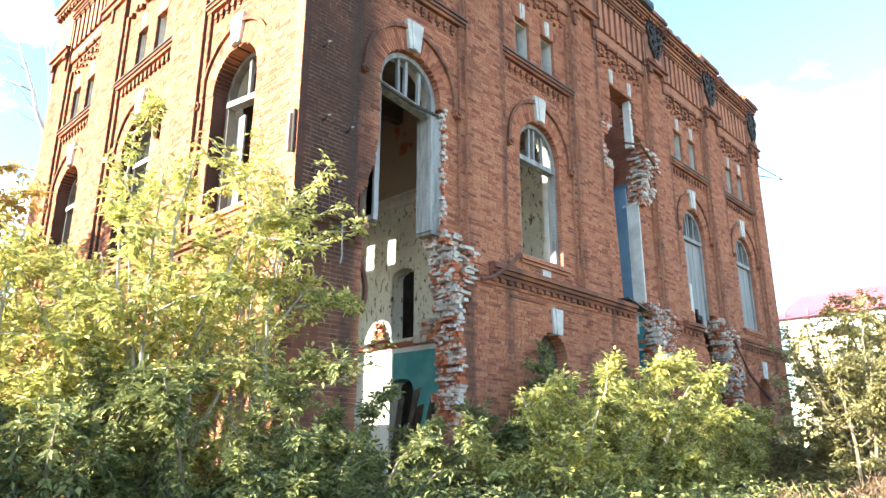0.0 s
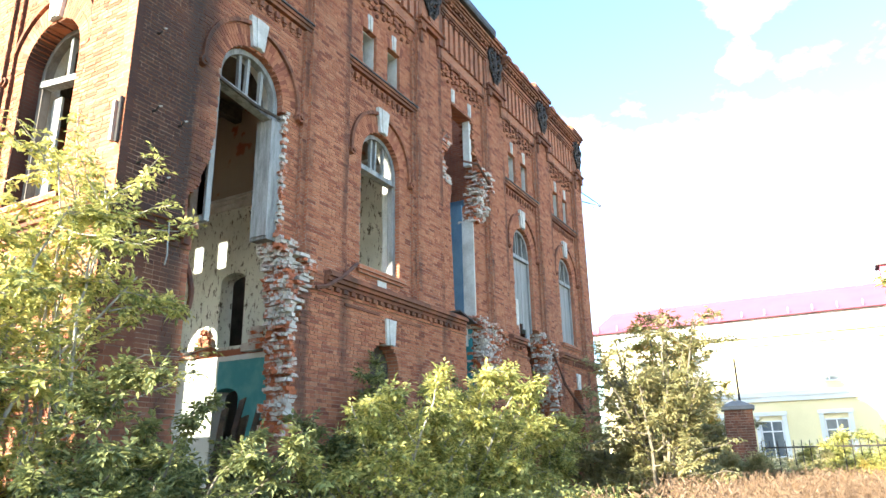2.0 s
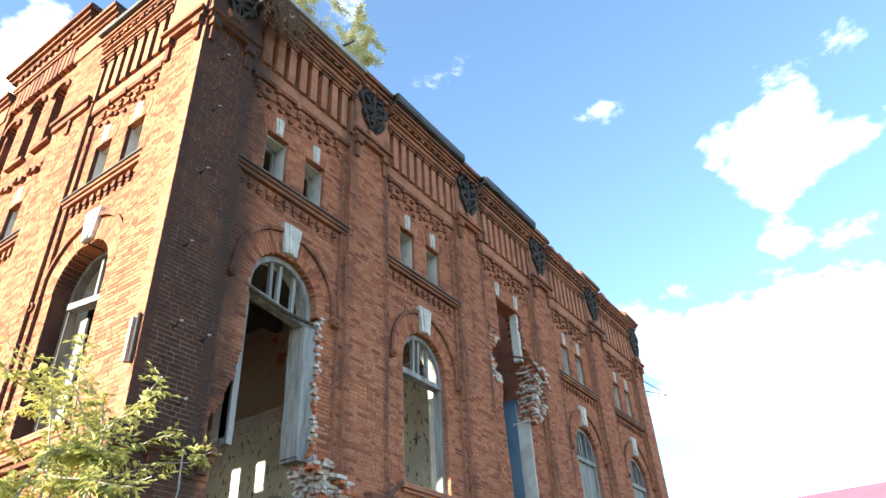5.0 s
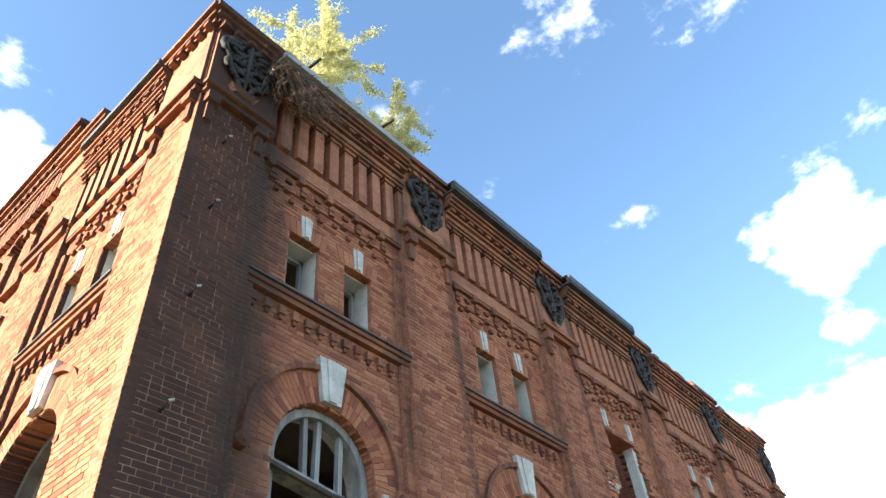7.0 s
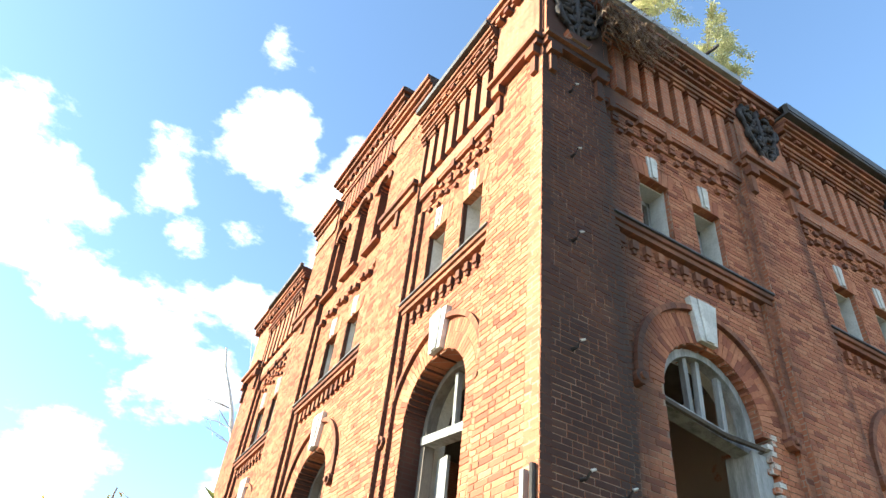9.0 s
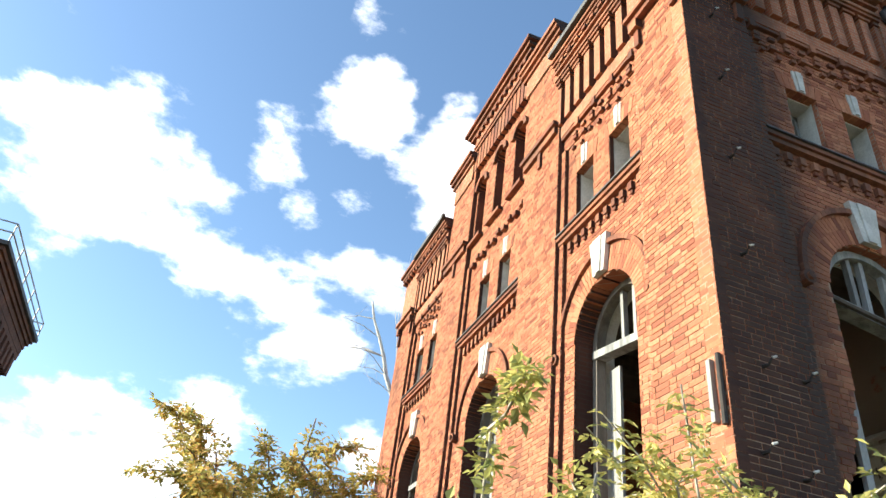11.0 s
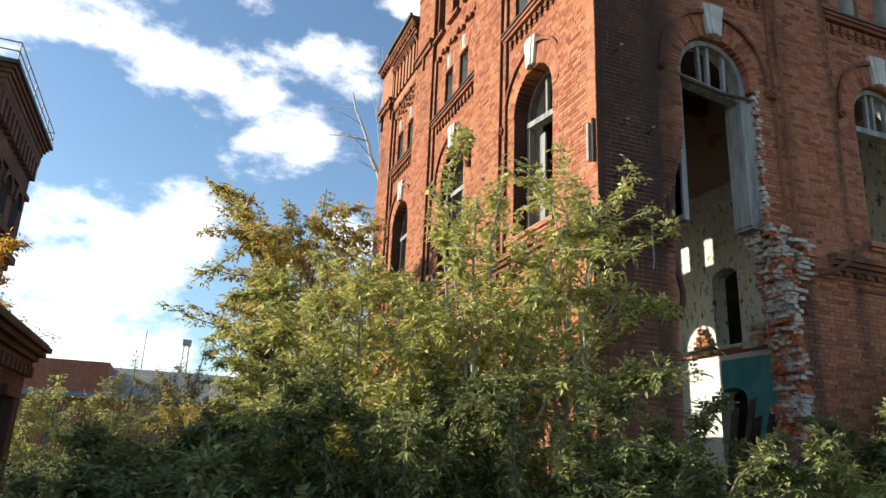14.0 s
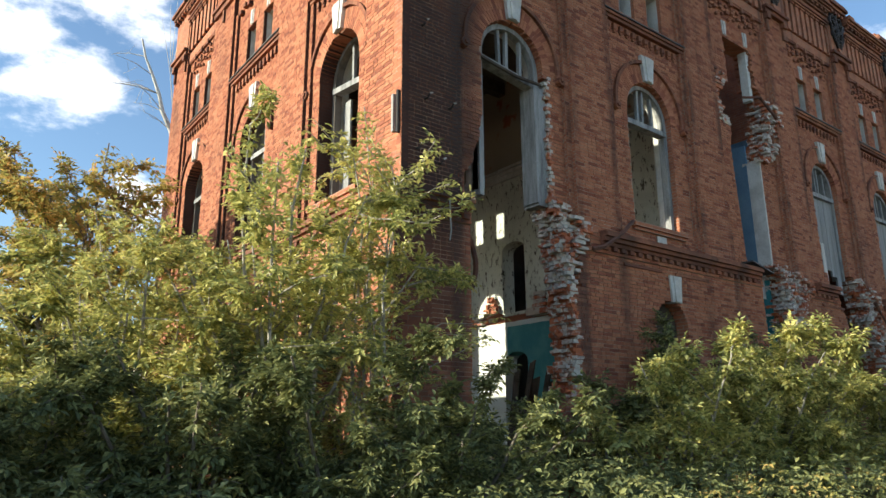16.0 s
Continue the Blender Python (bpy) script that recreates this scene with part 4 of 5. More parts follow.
arched_window(FRONT, RC[0], "casing", 0.10, 1)
arched_window(FRONT, RC[1], "sash", 0.01, 2)
arched_window(FRONT, RC[3], "boards", 0.0, 3)
arched_window(FRONT, RC[4], "boards", 0.0, 4)
arched_window(FLANK, LC[0], "plank", -0.09, 5)
arched_window(FLANK, LC[1], "mullion", -0.03, 6)
arched_window(FLANK, LC[2], "open", 0.0, 7)
for side, cs in ((FRONT, RC), (FLANK, LC)):
    for i, c in enumerate(cs):
        if side is FRONT and i == 2:
            continue
        for s in (-0.475, 0.475):
            w = new("attic_window")
            w.parent = building
            tagged(w, "small empty attic window with limewashed reveal")
            jambs(side, c + s, SW0, SW1, 0.275).ob("reveal", LIMEWASH, w)
            b = Buf()
            for e in (-1, 1):
                u = c + s + e * 0.22
                side.box(b, u - 0.025, u + 0.025, -0.40, -0.34, SW0, SW1)
            side.box(b, c + s - 0.27, c + s + 0.27, -0.40, -0.34, SW1 - 0.10, SW1 - 0.03)
            b.ob("frame", OLD_WOOD, w)
for k in (-1, 0, 1):                             # the blind niches of the gable
    b = Buf()
    FLANK.box(b, GC + k - 0.25, GC + k + 0.25, -0.40, -0.28, 11.95, 14.0)
    b.ob("niche_back", CORE, building)

# ---------------------------------------------------------------- broken edges
def broken_edge(name, edge, z0, z1, k, wide, seed, out=0.13):
    """Torn masonry: broken brick ends through the wall's depth, and a ragged face where the skin is gone. wide(z): how far it is gone."""
    r = random.Random(seed)
    b = Buf()

    def chunk(u0, u1, d0, d1, za, zb, j=0.018):
        p = [FRONT.to(uu + r.uniform(-j, j), dd + r.uniform(-j, j), zz + r.uniform(-j, j) * 0.7) for zz in (za, zb) for uu, dd in ((u0, d0), (u1, d0), (u1, d1), (u0, d1))]
        b.hexa(p)

    z = z0
    while z < z1:
        w = wide(z)
        if w > 0.01:
            e = edge(z)
            d = -THICK
            while d < out - 0.05:
                step = r.choice((0.09, 0.12, 0.12))
                f = (d + THICK) / (THICK + out)
                back = e - k * 0.04 + k * (r.uniform(-0.07, 0.06) + max(0.0, f - 0.65) * 0.5 * min(w, 0.8))
                a, c2 = sorted((back, max(back + 0.06, e + 0.10) if k > 0 and d + step > 0.0 else back + k * 0.3))
                chunk(a, c2, d, min(d + step - 0.01, out - 0.02), z + 0.005, z + COURSE - 0.004)
                d += step
            u = 0.12
            while u < w:
                L = r.choice((0.12, 0.12, 0.25, 0.18))
                f = u / w
                d1 = min(out - 0.20 + 0.24 * f + r.uniform(-0.07, 0.05), out + 0.02)
                a, c2 = sorted((e + k * u, e + k * (u + L - 0.01)))
                chunk(a, c2, -0.4, d1, z + 0.004, z + COURSE - 0.005)
                u += L
        z += COURSE
    b.ob(name, RUBBLE, building, "torn brickwork with lime mortar showing")["kind"] = "stuff"


broken_edge("torn_brickwork", lambda z: along(z, [(0, 3.32), (3.25, 3.36), (4.0, 3.30), (4.5, 3.24), (5.0, 3.10), (5.25, 2.98)]) + ragged(z, 0.07), 1.85, 5.1, 1,
            lambda z: along(z, [(0, 0.05), (3.3, 0.06), (3.9, 0.12), (4.3, 0.32), (4.55, 0.55), (4.8, 0.5), (4.95, 0.28), (5.1, 0.12)]), 3, 0.17)
broken_edge("torn_brickwork", lambda z: along(z, [(2, 10.8), (4.7, 10.8), (5.0, 10.36), (7.5, 10.38), (7.7, 10.6), (8.6, 10.85), (9.3, 10.95), (9.6, 10.6)]) + ragged(z, 0.09, 7), 2.0, 9.28, 1,
            lambda z: along(z, [(2, 0.3), (3.4, 0.4), (4.2, 0.7), (4.6, 1.3), (4.85, 0.9), (4.95, 0.3), (5.0, 0.0), (7.5, 0.0), (7.6, 0.2), (7.9, 0.32), (9.1, 0.4), (9.45, 0.35), (9.6, 0.2)]), 4, 0.16)
broken_edge("torn_brickwork", lambda z: along(z, [(8, 9.2), (8.15, 9.25), (8.6, 8.95), (8.95, 8.75), (9.15, 9.05), (9.5, 9.35)]) + ragged(z, 0.05, 5), 8.2, 9.5, -1, lambda z: 0.25, 5, 0.05)
broken_edge("torn_brickwork", lambda z: along(z, [(2.2, 15.8), (3.2, 15.6), (4.3, 15.15), (5.25, 14.62)]) + ragged(z, 0.13, 9), 1.0, 5.2, 1,
            lambda z: along(z, [(1, 0.25), (3.3, 0.3), (4.3, 0.5), (4.7, 0.7), (5.0, 0.4), (5.2, 0.15)]), 6, 0.16)
b = Buf()
r = random.Random(31)
z = 5.25
while z < SPRING - 0.1:                          # toothed bricks beside the first window
    u = RC[0] + HALF + 0.09 + ragged(z, 0.06, 3)
    FRONT.box(b, u - 0.02, u + r.uniform(0.04, 0.09), -0.35, 0.0 + r.uniform(0, 0.012), z, z + COURSE - 0.01)
    z += COURSE
b.ob("toothed_bricks", RUBBLE, building)
b = Buf()                                        # plastered jamb inside the gash
FRONT.box(b, 10.36, 10.41, -0.32, 0.01, 4.95, 7.6)
b.ob("plaster_jamb", LIMEWASH, building, "pale plastered jamb in the torn wall")
b = Buf()
FRONT.box(b, 10.44, 10.57, -0.26, -0.06, 9.25, 10.60)
b.ob("plaster_jamb", LIMEWASH, building, "pale plastered jamb in the torn wall")
b = Buf()
FRONT.box(b, 10.355, 10.41, -0.66, -0.322, 4.9, 8.1)
b.ob("painted_jamb", BLUE, building, "blue painted inner jamb")
# narrow white upright strip at the left of the broken opening
b = Buf()
FRONT.box(b, 13.16, 13.34, -0.12, -0.06, 4.2, 6.0)
b.ob("hanging_board", WHITE_STONE, building, "white upright strip in the broken opening")
b = Buf()
FRONT.box(b, 10.72, 10.76, -0.66, -0.30, 2.0, 4.75)
b.ob("painted_jamb", TEAL, building, "teal painted inner jamb")
b = Buf()
FRONT.poly(b, [(8.9, 4.83), (9.75, 4.66), (9.75, 4.69), (8.9, 4.86)], -0.1, 0.34)
b.ob("bent_flashing", TIN, building, "bent dark tin sheet")
b = Buf()
b.tube([FRONT.to(3.75, 0.28, 4.35), FRONT.to(4.0, 0.33, 4.42), FRONT.to(4.5, 0.30, 4.72), FRONT.to(5.1, 0.14, 5.12)], [0.04, 0.04, 0.04, 0.035], 6)
b.ob("bent_strap", RUST, building, "bent rusty iron strap")
b = Buf()
b.tube([FRONT.to(9.7, 0.1, 9.05), FRONT.to(10.2, 0.3, 9.1), FRONT.to(10.8, 0.35, 8.7)], [0.03, 0.035, 0.04], 6)
b.ob("hanging_rod", RUST, building)
b = Buf()
b.tube([FRONT.to(15.3, 0.2, 4.6), FRONT.to(15.9, 0.3, 3.7), FRONT.to(17.6, 0.3, 2.9)], [0.05, 0.05, 0.05], 6)
b.ob("hanging_pipe", RUST, building, "fallen rusty pipe")

# boards leaning in the lower doorway, a strip of bent iron on the jamb, bricks on the ledge
for k, (y, lean, h, w) in enumerate(((4.75, 0.10, 2.75, 0.10), (4.45, -0.16, 2.95, 0.09), (4.15, 0.05, 2.55, 0.12), (3.85, -0.10, 2.75, 0.08), (3.55, 0.14, 2.45, 0.10))):
    b = Buf()
    b.hexa([(6.3 - 0.02 * k, y - w, 0.9), (6.3 - 0.02 * k, y + w, 0.9), (6.34 - 0.02 * k, y + w, 0.9), (6.34 - 0.02 * k, y - w, 0.9), (6.7, y + lean - w, h), (6.7, y + lean + w, h - 0.06), (6.74, y + lean + w, h - 0.06), (6.74, y + lean - w, h)])
    b.ob("leaning_board", DARK_WOOD, building, "weathered brown board leaning inside")
b = Buf()
b.tube([FRONT.to(1.24 + 0.19 * math.sin(0.26 * q), -0.10, 4.36 - 0.092 * q) for q in range(11)], [0.045] * 11, 6)
b.ob("bent_strip", RUST, building, "curled rusty iron strip hanging on the jamb")
b = Buf()
r = random.Random(77)
for k in range(46):
    y = r.gauss(7.05, 0.16)
    z = 4.40 + max(0.0, r.uniform(0, 0.62 - 2.2 * abs(y - 7.05)))
    t = r.uniform(-0.5, 0.5)
    ax, ay = math.cos(t) * 0.06, math.sin(t) * 0.06
    x = 7.86 - r.uniform(0, 0.08)
    b.hexa([(x - ay, y - ax - 0.05, z), (x + 0.12, y - ax, z + 0.01), (x + 0.12, y + ax + 0.06, z), (x + ay, y + ax + 0.05, z), (x - ay, y - ax - 0.05, z + 0.065), (x + 0.12, y - ax, z + 0.075), (x + 0.12, y + ax + 0.06, z + 0.065), (x + ay, y + ax + 0.05, z + 0.06)])
b.ob("ledge_rubble", BRICK, building, "heap of broken orange brick on the ledge")["kind"] = "stuff"

# fittings on the corner
b = Buf()
FLANK.box(b, 0.02, 0.07, 0.13, 0.18, 5.6, 6.2)
b.ob("timber_cleat", GREY_BOARD, building, "grey timber cleat")
b = Buf()
b.tube([(-0.16, -0.08, 5.55), (-0.16, -0.08, 6.22)], [0.028, 0.028], 8)
b.ob("pipe_stub", IRON, building)
for u, z in ((0.24, 7.46), (0.30, 6.24), (0.28, 8.8), (0.30, 10.1), (0.30, 11.3), (0.15, 5.4), (0.55, 5.25), (0.75, 6.2)):
    b = Buf()
    b.tube([FRONT.to(u, 0.10, z - 0.04), FRONT.to(u, 0.20, z - 0.05), FRONT.to(u, 0.25, z)], [0.025, 0.015, 0.01], 6)
    b.ob("hook", IRON, building, "black iron hook")
    b = Buf()
    b.tube([FRONT.to(u, 0.25, z), FRONT.to(u + 0.045, 0.262, z + 0.02)], [0.014, 0.011], 8)
    b.ob("insulator", WHITE_STONE, building, "small white porcelain insulator")
b = Buf()
b.tube([FRONT.to(0.62, 0.30, 4.72), FRONT.to(0.60, 0.34, 4.3), FRONT.to(0.62, 0.33, 4.15), FRONT.to(0.6, 0.32, 4.0)], [0.011] * 4, 5)
b.ob("loose_cable", ZINC, building)

# the bricks of the corner pier, one by one
unit = Buf()
FRONT.box(unit, 0.0, 1.0, -0.02, 0.0, 0.0, 1.0)
unit_mesh = bpy.data.meshes.new("brick")
unit_mesh.from_pydata(unit.v, [], unit.f)
unit_mesh.materials.append(BRICK_ONE)
for s0, e0, jut, zb, zt in corner_bricks:
    one = new("brick", unit_mesh)
    one.parent = building
    one.location = (s0, -jut, zb)
    one.scale = (e0 - s0, 1.0, zt - zb)

# ---------------------------------------------------------------- ground
def ground_height(x, y):
    return 0.12 * noise.noise(Vector((x * 0.15, y * 0.15, 0))) - 0.1


g = Buf()
xs = [-400, -120, -60, -40] + [-30 + 1.5 * i for i in range(47)] + [60, 90, 140, 400]
ys = [-400, -120, -60, -40] + [-30 + 1.5 * i for i in range(47)] + [60, 90, 140, 400]
for y in ys:
    for x in xs:
        g.v.append((x, y, ground_height(x, y)))
for j in range(len(ys) - 1):
    for i in range(len(xs) - 1):
        n = j * len(xs) + i
        g.f.append((n, n + 1, n + 1 + len(xs), n + len(xs)))
tagged(g.ob("ground", EARTH, None, "overgrown earth with dead leaves", True), category="ground", kind="structure")


# ---------------------------------------------------------------- plants
def leaf(buf, p, way, up, L, W):
    """One leaflet folded along its midrib."""
    side = way.cross(up)
    if side.length < 1e-4:
        side = way.orthogonal()
    side.normalize()
    lift = side.cross(way).normalized()
    n = len(buf.v)
    m = p + way * (L * 0.42) + lift * (W * 0.2)
    buf.v += [tuple(p), tuple(m + side * W * 0.5), tuple(p + way * L - lift * L * 0.08), tuple(m - side * W * 0.5)]
    buf.f += [(n, n + 2, n + 1), (n, n + 3, n + 2)]


def rand_way(r, flat=1.0):
    while True:
        v = Vector((r.uniform(-1, 1), r.uniform(-1, 1), r.uniform(-1, 1)))
        if 0.05 < v.length < 1:
            v.z *= flat
            return v.normalized()


def spray(buf, r, p, way, size, leaflets=5):
    """A compound leaf: leaflets in pairs along a drooping stalk."""
    way = (way + Vector((0, 0, -0.25))).normalized()
    side = way.cross(Vector((0, 0, 1)))
    side = side.normalized() if side.length > 1e-3 else way.orthogonal().normalized()
    up = side.cross(way)
    for k in range(leaflets):
        if k == leaflets - 1:
            d, q = way, p + way * size * 1.0
        else:
            s = 1 if k % 2 else -1
            d = (way * 0.6 + side * s * 0.8 + Vector((0, 0, -0.2))).normalized()
            q = p + way * size * (0.35 + 0.25 * (k // 2))
        leaf(buf, q, (d + rand_way(r) * 0.25).normalized(), (up + rand_way(r) * 0.35).normalized(), size * r.uniform(0.5, 0.8), size * r.uniform(0.26, 0.40))


def plant(name, base, stems, height, spread, mat, bark, seed, size=0.11, density=26, lean=(0, 0), leaflets=5, label="", category="tree", shoots=5, bare=0.28, trunk=0.05, fan=1.0, thing=True, keep=None):
    """Stems that fork into shoots, with leaves toward their ends. fan: how flat the outer shoots spread."""
    r = random.Random(seed)
    density, size = int(density * 2.7), size * 1.0
    wood, crown = Buf(), Buf()
    base = Vector(base)
    for s in range(stems):
        a = 2 * math.pi * (s + r.uniform(-0.3, 0.3)) / stems
        out = spread * r.uniform(0.25, 1.0)
        h = height * r.uniform(0.62, 1.0) * (1.0 - 0.28 * (out / max(spread, 0.01)) ** 2)
        foot = base + Vector((math.cos(a), math.sin(a), 0)) * min(0.35, 0.12 * stems ** 0.5) * r.random()
        tip = base + Vector((math.cos(a) * out + lean[0], math.sin(a) * out + lean[1], h))
        pts = []
        for k in range(7):
            f = k / 6
            p = foot.lerp(tip, f) + Vector((math.cos(a), math.sin(a), 0)) * (-0.22 * out * math.sin(math.pi * f)) + rand_way(r) * 0.07 * h * 0.25 * (f > 0)
            pts.append(p)
        wood.tube(pts, [trunk * (1 - 0.85 * k / 6) + 0.005 for k in range(7)], 6)
        for q in range(shoots):
            f = r.uniform(bare, 1.0)
            i = min(5, int(f * 6))
            p0 = pts[i].lerp(pts[i + 1], f * 6 - i)
            L = height * r.uniform(0.16, 0.34) * (1.1 - 0.5 * f)
            way = rand_way(r, 0.5) + Vector((math.cos(a), math.sin(a), 0)) * 0.5 * fan + Vector((0, 0, 0.55))
            way.normalize()
            sp = []
            for k in range(5):
                g2 = k / 4
                sp.append(p0 + way * L * g2 + Vector((0, 0, -0.12 * L * g2 * g2)) + rand_way(r) * 0.04 * L)
            wood.tube(sp, [trunk * 0.32 * (1 - 0.8 * k / 4) + 0.003 for k in range(5)], 4)
            for k in range(density):
                g2 = r.uniform(0.12, 1.0)
                i = min(3, int(g2 * 4))
                p = sp[i].lerp(sp[i + 1], g2 * 4 - i)
                if keep and not keep(p):
                    continue
                spray(crown, r, p + rand_way(r) * 0.05 * L, (rand_way(r, 0.6) + way * 0.4).normalized(), size * r.uniform(0.7, 1.25), leaflets)
        for k in range(density):
            f = r.uniform(0.6, 1.0)
            i = min(5, int(f * 6))
            p = pts[i].lerp(pts[i + 1], f * 6 - i)
            if not keep or keep(p):
                spray(crown, r, p, rand_way(r, 0.7), size * r.uniform(0.7, 1.2), leaflets)
    ob = new(name)
    ob.location = base
    groups = {"maple_bush": "maple bushes along the walls", "scrub_bush": "scrub bushes on the waste ground", "roof_birch": "birches on the roof", "young_maple": "young maples at the wall"}
    tagged(ob, label, category, groups.get(name, ""))
    for o, n2, m2 in ((wood, "stem", bark), (crown, "crown", mat)):
        o.v = [(x - base.x, y - base.y, z - base.z) for x, y, z in o.v]
        q = o.ob(n2, m2, ob)
        if n2 == "crown":
            q["kind"] = "stuff"
    return ob


def off_wall(p):
    """Leaves stay outside the walls."""
    return not (p.x > -0.25 and p.y > -0.2)


# the big bush at the corner, and its neighbours along the short side
plant("maple_bush", (-2.2, -0.9, -0.1), 16, 4.9, 1.9, LEAF_MAPLE, PALE_BARK, 11, 0.115, 20, (0.0, 0.1), 5, "sprawling ash-leaved maple bush turning yellow", "bush", 7, 0.2, 0.03, keep=off_wall)
plant("maple_bush", (-1.2, -0.9, -0.1), 4, 5.9, 0.45, LEAF_MAPLE, PALE_BARK, 12, 0.11, 13, (0.1, -0.1), 5, "tall thin maple shoots against the wall", "bush", 5, 0.35, 0.025, keep=off_wall)
plant("maple_bush", (-0.85, -0.6, -0.1), 5, 6.2, 0.4, LEAF_MAPLE, PALE_BARK, 112, 0.11, 14, (0.0, 0.0), 5, "tall thin maple shoots against the wall", "bush", 6, 0.35, 0.025, keep=off_wall)
plant("maple_bush", (-2.7, 1.9, -0.1), 11, 5.2, 1.5, LEAF_MAPLE, PALE_BARK, 13, 0.12, 22, (0, 0), 5, "leafy maple bush turning yellow", "bush", 6, 0.2, 0.03, keep=off_wall)
plant("maple_bush", (-3.6, 0.2, -0.1), 11, 4.0, 1.5, LEAF_MAPLE, PALE_BARK, 113, 0.12, 22, (0, 0), 5, "leafy maple bush turning yellow", "bush", 6, 0.2, 0.03, keep=off_wall)
# low bushes in the dark leaf colour, which carries the foreground's shade
plant("maple_bush", (-3.3, -1.6, -0.1), 11, 2.6, 1.7, LEAF_DARK, BARK, 14, 0.11, 24, (0, 0), 5, "low green bush with its shade put into the leaf colour", "bush", 6, 0.1, 0.03)
plant("maple_bush", (-1.2, -2.6, -0.1), 10, 2.0, 1.5, LEAF_DARK, BARK, 15, 0.10, 24, (0, 0), 5, "low green bush with its shade put into the leaf colour", "bush", 6, 0.1, 0.03)
plant("maple_bush", (-2.0, -2.0, -0.1), 11, 2.5, 1.5, LEAF_DARK, BARK, 114, 0.115, 20, (0, 0), 5, "low green bush with its shade put into the leaf colour", "bush", 7, 0.05, 0.025, keep=off_wall)
plant("maple_bush", (-0.5, -1.8, -0.1), 8, 2.2, 1.0, LEAF_DARK, BARK, 115, 0.11, 20, (0, 0), 5, "low green bush with its shade put into the leaf colour", "bush", 6, 0.05, 0.025, keep=off_wall)
# along the long front
plant("maple_bush", (2.6, -2.6, -0.1), 9, 3.0, 1.2, LEAF_MAPLE, PALE_BARK, 16, 0.12, 22, (0, 0), 5, "sunlit maple bush in front of the wall", "bush", 6, 0.2, 0.03, keep=off_wall)
plant("maple_bush", (4.6, -2.4, -0.1), 12, 3.5, 1.5, LEAF_MAPLE, PALE_BARK, 17, 0.13, 24, (0, 0), 5, "sunlit maple bush in front of the wall", "bush", 6, 0.2, 0.03, keep=off_wall)
plant("maple_bush", (6.9, -2.2, -0.1), 10, 3.5, 1.4, LEAF_MAPLE, PALE_BARK, 18, 0.13, 22, (0, 0), 5, "sunlit maple bush in front of the wall", "bush", 6, 0.2, 0.03, keep=off_wall)
plant("maple_bush", (9.2, -2.2, -0.1), 9, 2.6, 1.3, LEAF_MAPLE, PALE_BARK, 19, 0.13, 20, (0, 0), 5, "sunlit maple bush in front of the wall", "bush", 6, 0.2, 0.03, keep=off_wall)
plant("young_maple", (5.0, -0.6, -0.1), 4, 4.0, 0.6, LEAF_DARK, BARK, 20, 0.13, 22, (0, 0), 5, "young green maple against the brick wall", "tree", 5, 0.4, 0.03, keep=off_wall)
plant("young_maple", (8.3, -0.7, -0.1), 4, 4.4, 0.7, LEAF_DARK, BARK, 21, 0.13, 20, (0, 0), 5, "young green maple against the brick wall", "tree", 5, 0.4, 0.03, keep=off_wall)
plant("shrub", (2.6, -1.3, -0.1), 7, 2.4, 0.9, LEAF_DARK, BARK, 22, 0.11, 20, (0, 0), 5, "scrub in the broken doorway", "bush", 5, 0.2, 0.02, keep=off_wall)
plant("shrub", (1.3, -0.9, -0.1), 6, 2.1, 0.7, LEAF_DARK, BARK, 122, 0.11, 18, (0, 0), 5, "scrub in the broken doorway", "bush", 5, 0.2, 0.02, keep=off_wall)
# trees farther off
plant("maple_tree", (-2.75, 7.6, -0.1), 10, 9.3, 1.5, LEAF_RUST, BARK, 23, 0.17, 22, (-0.35, 0), 5, "young maple tree with reddening leaves", "tree", 9, 0.3, 0.06, keep=off_wall)
plant("maple_tree", (-2.7, 8.0, -0.1), 9, 5.6, 1.4, LEAF_DARK, BARK, 24, 0.17, 26, (0, 0), 5, "young green maple tree", "tree", 7, 0.25, 0.05, keep=off_wall)
plant("maple_tree", (10.7, -4.25, -0.1), 12, 5.6, 1.55, LEAF_GREY, BARK, 25, 0.145, 17, (0, 0), 5, "sunlit bushy tree turning brown", "tree", 8, 0.22, 0.05, keep=off_wall)
plant("maple_tree", (21.5, -2.6, -0.1), 9, 7.6, 2.0, LEAF_RUST, BARK, 26, 0.21, 24, (0, 0), 5, "bushy tree with browning leaves", "tree", 7, 0.25, 0.06)
plant("maple_tree", (6.4, -10.8, -0.1), 6, 8.0, 1.6, LEAF_MAPLE, BARK, 27, 0.14, 26, (0, 0), 5, "young maple tree by the path", "tree", 7, 0.4, 0.06)

# ---------------------------------------------------------------- undergrowth
def weeds(name, spots, per, height, size, mat, seed, label, leaflets=3, droop=0.6):
    """Low growth strewn over round patches (x, y, radius)."""
    r = random.Random(seed)
    b = Buf()
    for x, y, rad in spots:
        for k in range(int(per * rad * rad * 3.14)):
            a, d = r.uniform(0, 6.283), rad * math.sqrt(r.random())
            px, py = x + d * math.cos(a), y + d * math.sin(a)
            if px > -0.3 and py > -0.25:
                continue
            top = height * (0.55 + 0.75 * (noise.noise(Vector((px * 0.8, py * 0.8, seed))) * 0.5 + 0.5)) * (1 - 0.35 * (d / rad) ** 2)
            z = top * (1 - 0.75 * r.random() ** 2)
            spray(b, r, Vector((px, py, z)), rand_way(r, droop), size * r.uniform(0.6, 1.3), leaflets)
    tagged(b.ob(name, mat), label, "undergrowth", kind="stuff")


